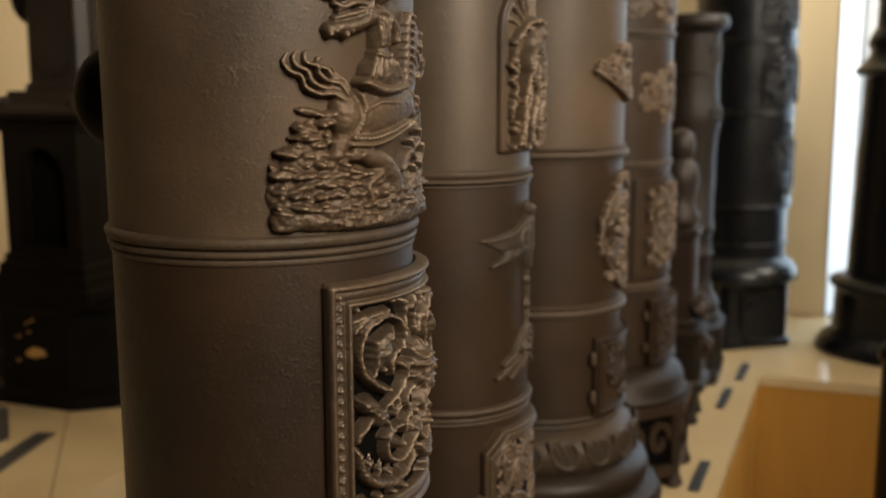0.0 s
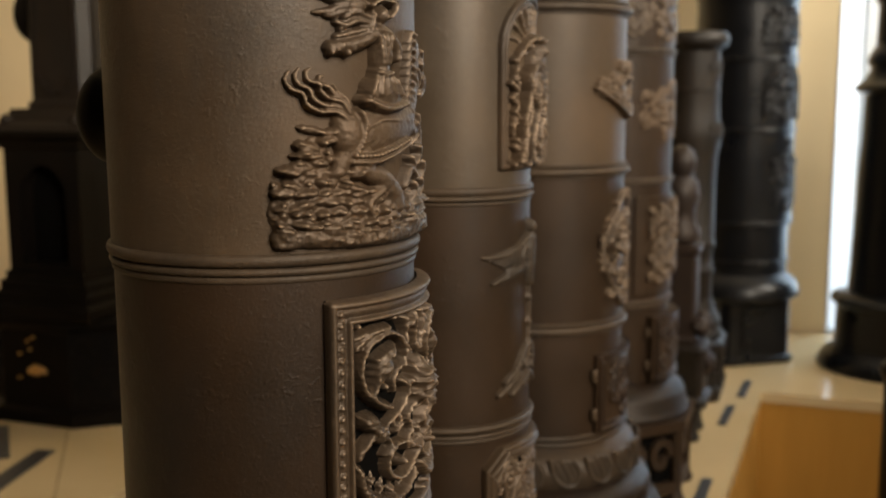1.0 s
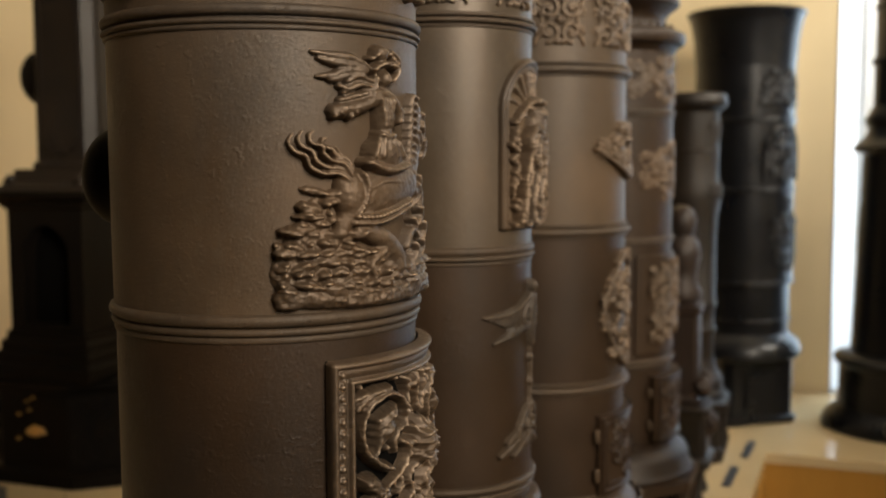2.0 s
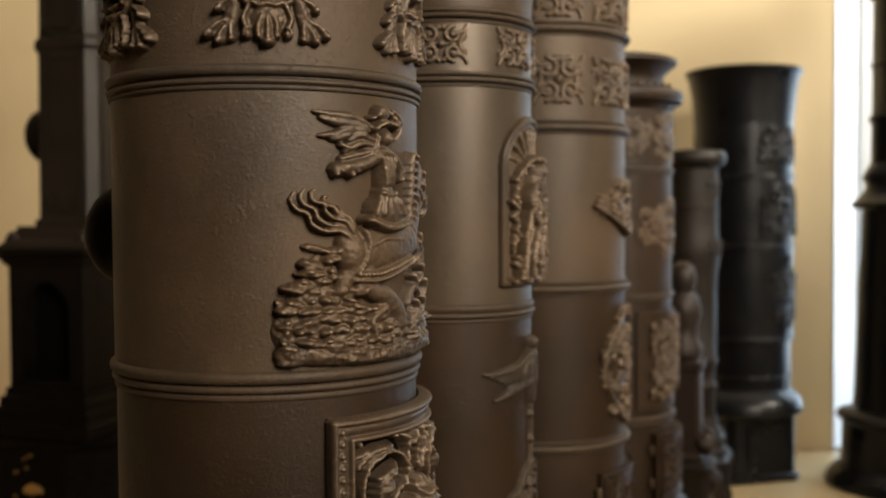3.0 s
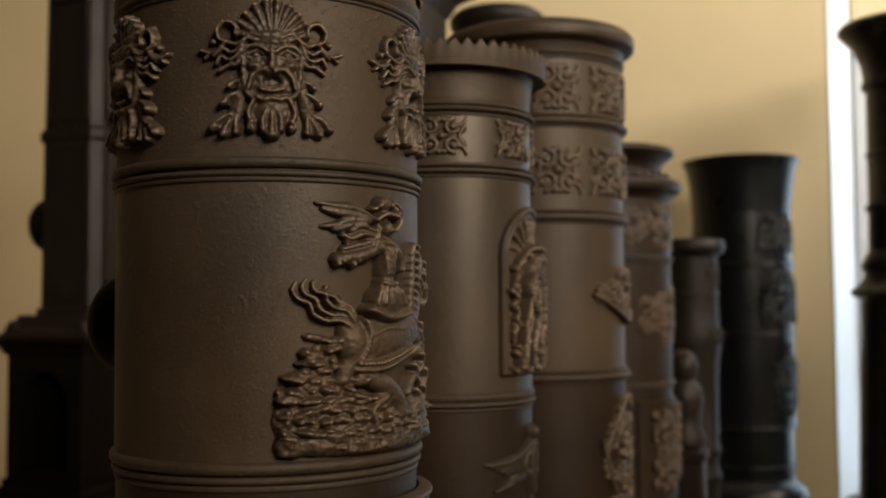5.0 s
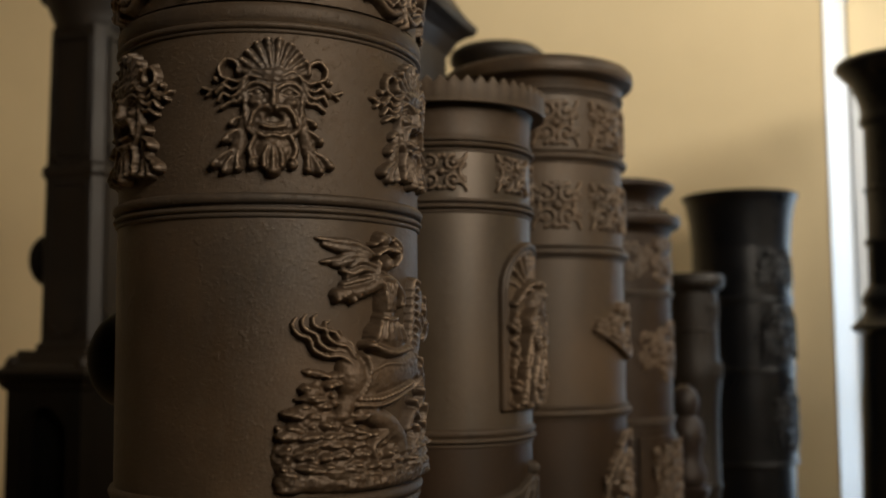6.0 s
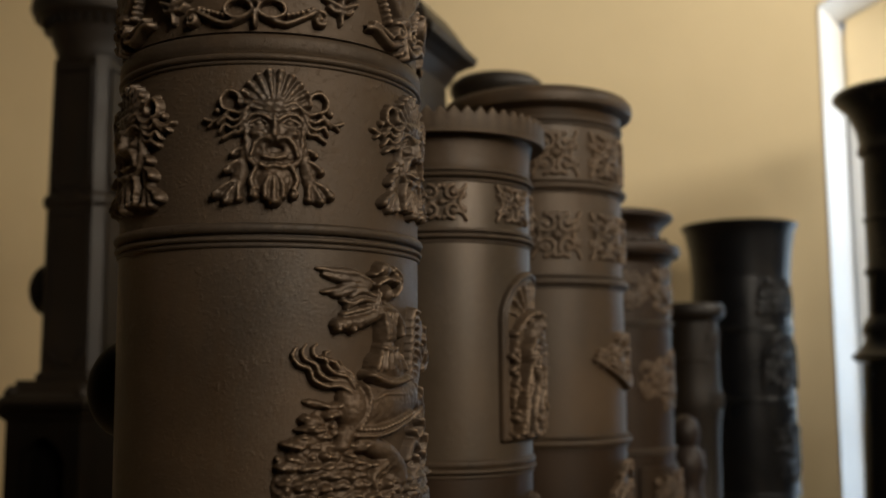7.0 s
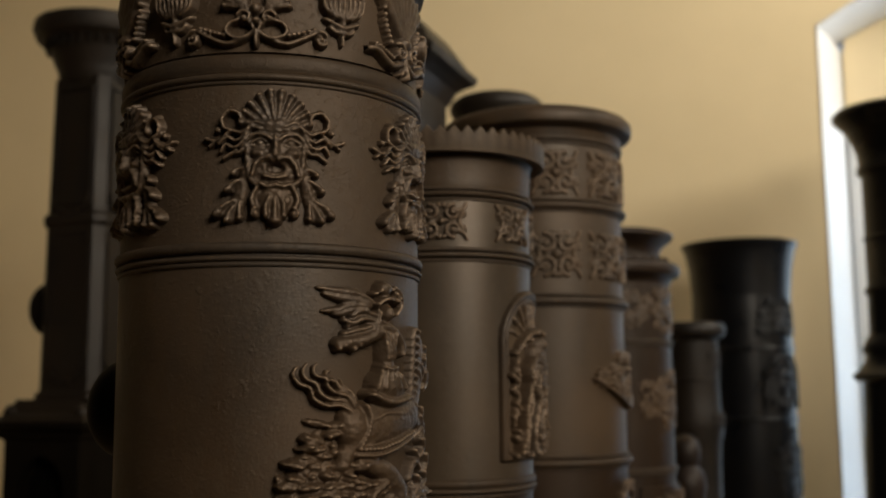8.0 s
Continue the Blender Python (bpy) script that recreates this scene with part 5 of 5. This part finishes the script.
def figure_stove():
    s = thing("small_stove", -0.459, 3.717, TOP, 0, "small reddish-brown iron stove with a moulded finial", "stove")
    for k in range(4):
        t = radians(45 + 90 * k)
        bm = lathe([(0.02, 0), (0.026, 0.012), (0.014, 0.05), (0.018, 0.10), (0.03, 0.13)], 16)
        bmesh.ops.transform(bm, matrix=pose(0.10 * math.cos(t), 0.10 * math.sin(t), 0), verts=bm.verts)
        part("leg", bm, DARK, s, "curved dark leg")
    part("firebox", stack([(0.105, 0.12), (0.115, 0.13), (0.115, 0.15), (0.10, 0.165), (0.10, 0.30), (0.11, 0.315), (0.11, 0.335), (0.085, 0.35)], 0.02), DARK, s, "dark chamfered firebox")
    part("shaft", stack([(0.07, 0.345), (0.075, 0.36), (0.068, 0.375), (0.066, 0.655), (0.074, 0.665), (0.076, 0.69), (0.05, 0.70)], 0.012), RUST, s, "plain reddish-brown shaft", False)
    part("finial", lathe([(0.045, 0.695), (0.066, 0.71), (0.07, 0.74), (0.052, 0.77), (0.055, 0.82), (0.066, 0.86), (0.058, 0.91), (0.038, 0.935), (0.045, 0.95), (0.05, 0.985), (0.04, 1.02), (0.015, 1.04)], 32), RUST, s, "lumpy moulded finial")
    for y, z, r in ((0.05, 0.41, 0.035), (-0.05, 0.41, 0.035), (0.0, 0.27, 0.05)):
        bm = bmesh.new()
        bmesh.ops.create_icosphere(bm, subdivisions=3, radius=r)
        for v in bm.verts:
            v.co *= 1 + 0.25 * noise.noise(v.co * 40)
        bmesh.ops.transform(bm, matrix=pose(0.085, y, z), verts=bm.verts)
        part("boss", bm, RUST, s, "rounded ornament")


figure_stove()

# ---- the thin balustrade-like stove ----


def baluster_stove():
    s = thing("column_stove", -0.496, 4.274, TOP, 0, "thin dark iron stove with a baluster waist", "stove")
    part("base", stack([(0.15, 0), (0.155, 0.02), (0.155, 0.05), (0.14, 0.06), (0.14, 0.20), (0.155, 0.21), (0.16, 0.235), (0.14, 0.25)], 0.045), DARK, s, "", False)
    for k in range(8):
        t = radians(45 * k + 22.5)
        bm = lathe([(0.014, 0.03), (0.022, 0.06), (0.013, 0.10), (0.016, 0.17), (0.026, 0.215), (0.02, 0.24)], 14)
        bmesh.ops.transform(bm, matrix=pose(0.153 * math.cos(t), 0.153 * math.sin(t), 0), verts=bm.verts)
        part("corner_scroll", bm, DARK, s)
    part("foot", lathe([(0.148, 0.25), (0.15, 0.265), (0.138, 0.28), (0.135, 0.30), (0.14, 0.31), (0.128, 0.335), (0.112, 0.36), (0.104, 0.40)], 72), DARK, s)
    part("shaft", lathe([(0.10, 0.39), (0.10, 0.50), (0.107, 0.508), (0.107, 0.525), (0.099, 0.535), (0.10, 0.60), (0.108, 0.61), (0.108, 0.63), (0.102, 0.64), (0.103, 0.90), (0.108, 0.98), (0.119, 1.04), (0.121, 1.08), (0.110, 1.12), (0.108, 1.20), (0.108, 1.395)], 72), DARK, s)
    ring(s, 0.108, [(1.235, 0.012, 0.005)], DARK)
    part("cap", lathe([(0.108, 1.385), (0.114, 1.393), (0.126, 1.40), (0.137, 1.41), (0.14, 1.425), (0.138, 1.445), (0.13, 1.457), (0.09, 1.463)], 72), DARK, s)
    c = Relief(0.118, 0.10, 1.03, 1.13, 0.003, 91)
    for k in range(-3, 4):
        c.leaf(0.028 * k, 1.05, 90, 0.05, 0.028, 0.008, 2)
    part("leaf_band", c.mesh(), DARK, s, "band of upright leaves", "cast")
    c = Relief(0.108, 0.09, 1.25, 1.37, 0.003, 92)
    c.foliage(10, 0.085, 0.014, 0.007, lambda u, v: 1.265 < v < 1.355)
    part("scroll_relief", c.mesh(), DARK, s, "low scroll relief", "cast")


baluster_stove()

# ---- the black flared stove before the far wall ----


def flared_stove():
    R = 0.225
    s = thing("column_stove", -0.341, 4.978, TOP, 0, "black glossy cast-iron stove with a flared rim", "stove")
    b = part("base", stack([(0.185, 0), (0.195, 0.012), (0.195, 0.03), (0.18, 0.04), (0.18, 0.29), (0.195, 0.30), (0.20, 0.315), (0.19, 0.325)], 0.03), BLACK, s, "boxy black base", False)
    b.matrix_basis = pose(0, 0, 0, 0, 0, 37)
    part("skirt", lathe([(0.262, 0.305), (0.27, 0.315), (0.268, 0.335), (0.262, 0.36), (0.245, 0.385), (0.222, 0.405), (0.213, 0.415)], 96), BLACK, s)
    part("lower_drum", lathe([(0.212, 0.41), (0.212, 0.64)], 96), BLACK, s)
    part("upper_drum", lathe([(R, 0.64), (R - 0.002, 1.0), (R - 0.004, 1.62)], 96), BLACK, s)
    ring(s, 0.216, [(0.475, 0.012, 0.005)], BLACK)
    for z in (0.645, 1.06, 1.37):
        ring(s, R - 0.002, [(z, 0.016, 0.007), (z + 0.013, 0.008, 0.004)], BLACK)
    part("flare", lathe([(R - 0.004, 1.61), (R, 1.66), (R + 0.008, 1.74), (R + 0.018, 1.80), (R + 0.026, 1.832), (R + 0.036, 1.845), (R + 0.038, 1.858), (R + 0.03, 1.864), (R, 1.866)], 96), BLACK, s)
    for seed, ac, z0, z1, n in ((101, -45, 1.10, 1.35, 50), (102, -35, 0.70, 1.02, 46), (103, -50, 1.43, 1.60, 26)):
        c = Relief(R - 0.003, 0.125, z0, z1, 0.0032, seed)
        mid, hh = (z0 + z1) / 2, (z1 - z0) / 2
        c.foliage(n, 0.11, 0.018, 0.012, lambda u, v: (u / 0.115) ** 2 + ((v - mid) / hh) ** 4 < 0.9)
        if seed == 101:
            pts = [(0.115 * math.cos(math.pi * k / 12), z0 + 0.12 + 0.12 * math.sin(math.pi * k / 12)) for k in range(13)]
            pts = [(0.115, z0 + 0.01), *pts, (-0.115, z0 + 0.01)]
            for p, q in zip(pts, pts[1:]):
                c.cap(p, q, 0.006, 0.006, 0.014, 0.014)
        part("scroll_relief", c.mesh(ac + 10), BLACK, s, "black scroll relief", "cast")
    d = part("ash_door", box(-0.09, 0.09, -0.192, -0.178, 0.08, 0.26, 0.004), BLACK, s, "", False)
    d.matrix_basis = pose(0, 0, 0, 0, 0, 37)


flared_stove()

# ---- the tall black stove by the window ----


def tall_black_stove():
    s = thing("column_stove", 0.362, 4.998, TOP, 0, "tall black iron stove with a collared shaft by the window", "stove")
    part("base", lathe([(0.34, 0), (0.345, 0.015), (0.335, 0.04), (0.315, 0.065), (0.29, 0.085), (0.28, 0.10)], 96), BLACK, s)
    part("firebox", lathe([(0.275, 0.10), (0.27, 0.27), (0.275, 0.285), (0.292, 0.295), (0.296, 0.31), (0.285, 0.325), (0.25, 0.335), (0.23, 0.345)], 96), BLACK, s)
    part("lower_shaft", lathe([(0.225, 0.34), (0.222, 0.40), (0.208, 0.8), (0.193, 1.225)], 96), BLACK, s)
    part("collar", lathe([(0.195, 1.215), (0.225, 1.228), (0.238, 1.238), (0.238, 1.25), (0.225, 1.262), (0.20, 1.285), (0.183, 1.31), (0.178, 1.335), (0.19, 1.35), (0.19, 1.375), (0.176, 1.40), (0.16, 1.43)], 96), BLACK, s)
    part("upper_shaft", lathe([(0.158, 1.42), (0.155, 1.60), (0.168, 1.615), (0.168, 1.63), (0.155, 1.645), (0.152, 2.16)], 96), BLACK, s)
    ring(s, 0.152, [(1.86, 0.02, 0.012)], BLACK)
    part("capital", lathe([(0.152, 2.14), (0.172, 2.16), (0.172, 2.18), (0.162, 2.20), (0.17, 2.26), (0.20, 2.34), (0.25, 2.395), (0.265, 2.41), (0.265, 2.43), (0.25, 2.445), (0.1, 2.45)], 96), BLACK, s)


tall_black_stove()

# ---- the tall square stove against the left wall ----


def corner_stove():
    s = thing("square_stove", -2.659, 3.253, TOP, 0, "tall dark iron stove with a niche box and square shaft", "stove")
    base = part("base", stack([(0.258, 0), (0.258, 0.05), (0.238, 0.065), (0.238, 0.35), (0.248, 0.36), (0.256, 0.375), (0.256, 0.392), (0.236, 0.40)], 0.115), COAL, s, "black base with broad cut corners", False)
    base.location.x, base.location.y, base.scale.x = -0.075, 0.03, 1.25
    for turn in (-45, -135):
        for k in range(2):
            for j in range(3):
                y, z = -0.033 + 0.066 * k, 0.115 + 0.085 * j
                flip = (k + j) % 2 * math.pi
                bm = ribbon([(y + 0.028 * math.cos(math.pi * 1.6 * q / 12 + flip), z + 0.036 * math.sin(math.pi * 1.6 * q / 12 + flip)) for q in range(13)], 0.015, 0.250, 0.264)
                bmesh.ops.transform(bm, matrix=pose(0, 0, 0, 0, 0, turn), verts=bm.verts)
                part("fret_scroll", bm, COAL, base, "curled iron fretwork")
    for x, z, r in ((-0.04, 0.205, 0.022), (-0.064, 0.20, 0.013), (-0.014, 0.208, 0.015), (0.0, 0.202, 0.010), (-0.045, 0.33, 0.006), (-0.07, 0.316, 0.005), (-0.062, 0.283, 0.005), (-0.11, 0.265, 0.006), (-0.116, 0.172, 0.006)):
        bm = lathe([(r, 0), (r, 0.006), (r * 0.7, 0.012), (r * 0.2, 0.014)], 16)
        bmesh.ops.transform(bm, matrix=pose((x + 0.045) / 1.25, -0.236, z, 90, 0, 0), verts=bm.verts)
        part("brass_fitting" if r > 0.008 else "stud", bm, BRASS, base, "worn yellow brass fitting" if r > 0.008 else "small dull brass stud")
    steps = part("plinth_steps", stack([(0.225, 0.40), (0.23, 0.415), (0.23, 0.452), (0.212, 0.462), (0.212, 0.495), (0.196, 0.503), (0.196, 0.535), (0.18, 0.545), (0.18, 0.572)]), COAL, s, "stepped iron mouldings", False)
    steps.location.x = -0.03
    # niche box: four walls round an arched hollow in the front
    a = 0.168
    box_ob = part("niche_box", box(-a, a, -a + 0.075, a, 0.57, 1.03), COAL, s, "", False)
    box_ob.location.x = -0.03
    bm = box(-a, -0.105, -a, -a + 0.08, 0.57, 1.03)
    box(0.105, a, -a, -a + 0.08, 0.57, 1.03, 0, bm)
    box(-0.106, 0.106, -a, -a + 0.08, 0.57, 0.60, 0, bm)
    n = 14
    for k in range(n):
        t0, t1 = math.pi * k / n, math.pi * (k + 1) / n
        x0, x1 = 0.106 * math.cos(t1), 0.106 * math.cos(t0)
        z = 0.865 + 0.106 * min(math.sin(t0), math.sin(t1))
        box(x0, x1, -a, -a + 0.08, z, 1.03, 0, bm)
    part("niche_frame", bm, COAL, box_ob, "arched niche front", False)
    # back plate painted black for the shade inside the niche
    part("niche_back", box(-0.104, 0.104, -a + 0.070, -a + 0.074, 0.601, 0.97), HOLLOW_BLACK, box_ob, "", False)
    part("ledge", stack([(0.17, 1.025), (0.185, 1.04), (0.19, 1.055), (0.215, 1.07), (0.226, 1.078), (0.226, 1.094), (0.212, 1.098)]), COAL, s, "dark projecting ledge", False).location.x = -0.03
    roof = part("sloped_cap", stack([(0.20, 1.096), (0.19, 1.112), (0.165, 1.13), (0.152, 1.165), (0.15, 1.175)]), DARK, s, "sloped cap with corner scrolls", False)
    roof.location.x = -0.02
    for k in range(4):
        t = radians(45 + 90 * k)
        bm = bmesh.new()
        bmesh.ops.create_icosphere(bm, subdivisions=2, radius=0.03)
        for v in bm.verts:
            v.co *= 1 + 0.3 * noise.noise(v.co * 50 + Vector((k, 0, 0)))
        bmesh.ops.transform(bm, matrix=pose(0.225 * math.cos(t), 0.225 * math.sin(t), 1.13), verts=bm.verts)
        part("corner_scroll", bm, DARK, roof)
    sx = 0.032
    shaft = part("shaft", stack([(0.150, 1.172), (0.150, 1.195), (0.138, 1.205), (0.136, 1.82), (0.146, 1.835), (0.146, 1.86), (0.134, 1.875), (0.130, 2.40)], 0.032), DARK, s, "square shaft with cut corners", False)
    shaft.location.x = sx
    shaft.scale.x = shaft.scale.y = 0.985
    for side in range(2):
        for z0, z1 in ((1.27, 1.80), (1.90, 2.36)):
            turn = pose(0, 0, 0, 0, 0, -90 * side)
            for y0, y1, w0, w1 in ((-0.088, -0.076, z0, z1), (0.076, 0.088, z0, z1), (-0.076, 0.076, z0, z0 + 0.012), (-0.076, 0.076, z1 - 0.012, z1)):
                bm = box(0.130, 0.142, y0, y1, w0, w1, 0.002)
                bmesh.ops.transform(bm, matrix=turn, verts=bm.verts)
                part("panel_moulding", bm, DARK, shaft, "", False)
            for m in (1, -1):
                bm = ribbon([(m * (0.012 + 0.0062 * q), z0 - 0.035 + 0.0011 * q * q * 0.45 + 0.008 * math.sin(q * 1.3)) for q in range(13)], 0.013, 0.130, 0.148)
                bmesh.ops.transform(bm, matrix=turn, verts=bm.verts)
                part("swag", bm, DARK, shaft, "raised scrolled swag")
    top = part("capital", lathe([(0.13, 2.38), (0.15, 2.40), (0.152, 2.43), (0.165, 2.46), (0.185, 2.51), (0.205, 2.55), (0.24, 2.565), (0.255, 2.60), (0.25, 2.63), (0.1, 2.64)], 72), DARK, s, "round moulded capital")
    top.location.x = sx
    bm = bmesh.new()
    bmesh.ops.create_cone(bm, cap_ends=True, segments=6, radius1=0.004, radius2=0.014, depth=0.04)
    round_of(top, "drop", mesh_of("drop", bm, COAL), 34, 0.20, 2.535)
    f = flue_outlet(s, 0.14, 1.52, 0.105, 0.085, COAL)
    f.location.x = sx - 0.02


corner_stove()

# ---- two tall stoves in the second row ----


def cornice_stove():
    s = thing("square_stove", -1.284, 3.061, TOP, 0, "tall grey iron stove with a stepped square cornice", "stove")
    part("base", stack([(0.2, 0), (0.2, 0.2), (0.17, 0.24), (0.15, 0.26)]), DARK, s, "", False)
    part("shaft", stack([(0.14, 0.25), (0.14, 2.16)], 0.02), DARK, s, "", False)
    part("cornice", stack([(0.14, 2.15), (0.155, 2.18), (0.165, 2.20), (0.19, 2.22), (0.215, 2.235), (0.22, 2.26), (0.19, 2.29), (0.16, 2.34), (0.14, 2.37)]), DARK, s, "stepped square cornice", False)


def domed_stove():
    s = thing("column_stove", -1.064, 3.497, TOP, 0, "tall dark iron stove with a flat domed lid", "stove")
    part("base", lathe([(0.22, 0), (0.22, 0.2), (0.17, 0.25)], 64), DARK, s)
    part("shaft", lathe([(0.15, 0.24), (0.15, 2.17)], 64), DARK, s)
    part("lid", lathe([(0.15, 2.16), (0.16, 2.18), (0.168, 2.195), (0.17, 2.21), (0.165, 2.225), (0.145, 2.24), (0.08, 2.255), (0.02, 2.26)], 64), DARK, s, "flat domed lid")


cornice_stove()
domed_stove()


def barrier_post():
    s = thing("barrier_post", 0.250, 3.370, LOW, 0, "dark metal barrier post standing on the floor", "barrier post")
    part("foot", lathe([(0.19, 0), (0.19, 0.02), (0.175, 0.04), (0.16, 0.07), (0.15, 0.34), (0.15, 0.372), (0.13, 0.39), (0.08, 0.415), (0.05, 0.45), (0.045, 0.48)], 48), BLACK, s)
    part("pole", lathe([(0.042, 0.47), (0.042, 1.02)], 32), BLACK, s)
    part("knob", lathe([(0.042, 1.01), (0.055, 1.025), (0.055, 1.05), (0.04, 1.07), (0.02, 1.085)], 32), BLACK, s)


barrier_post()
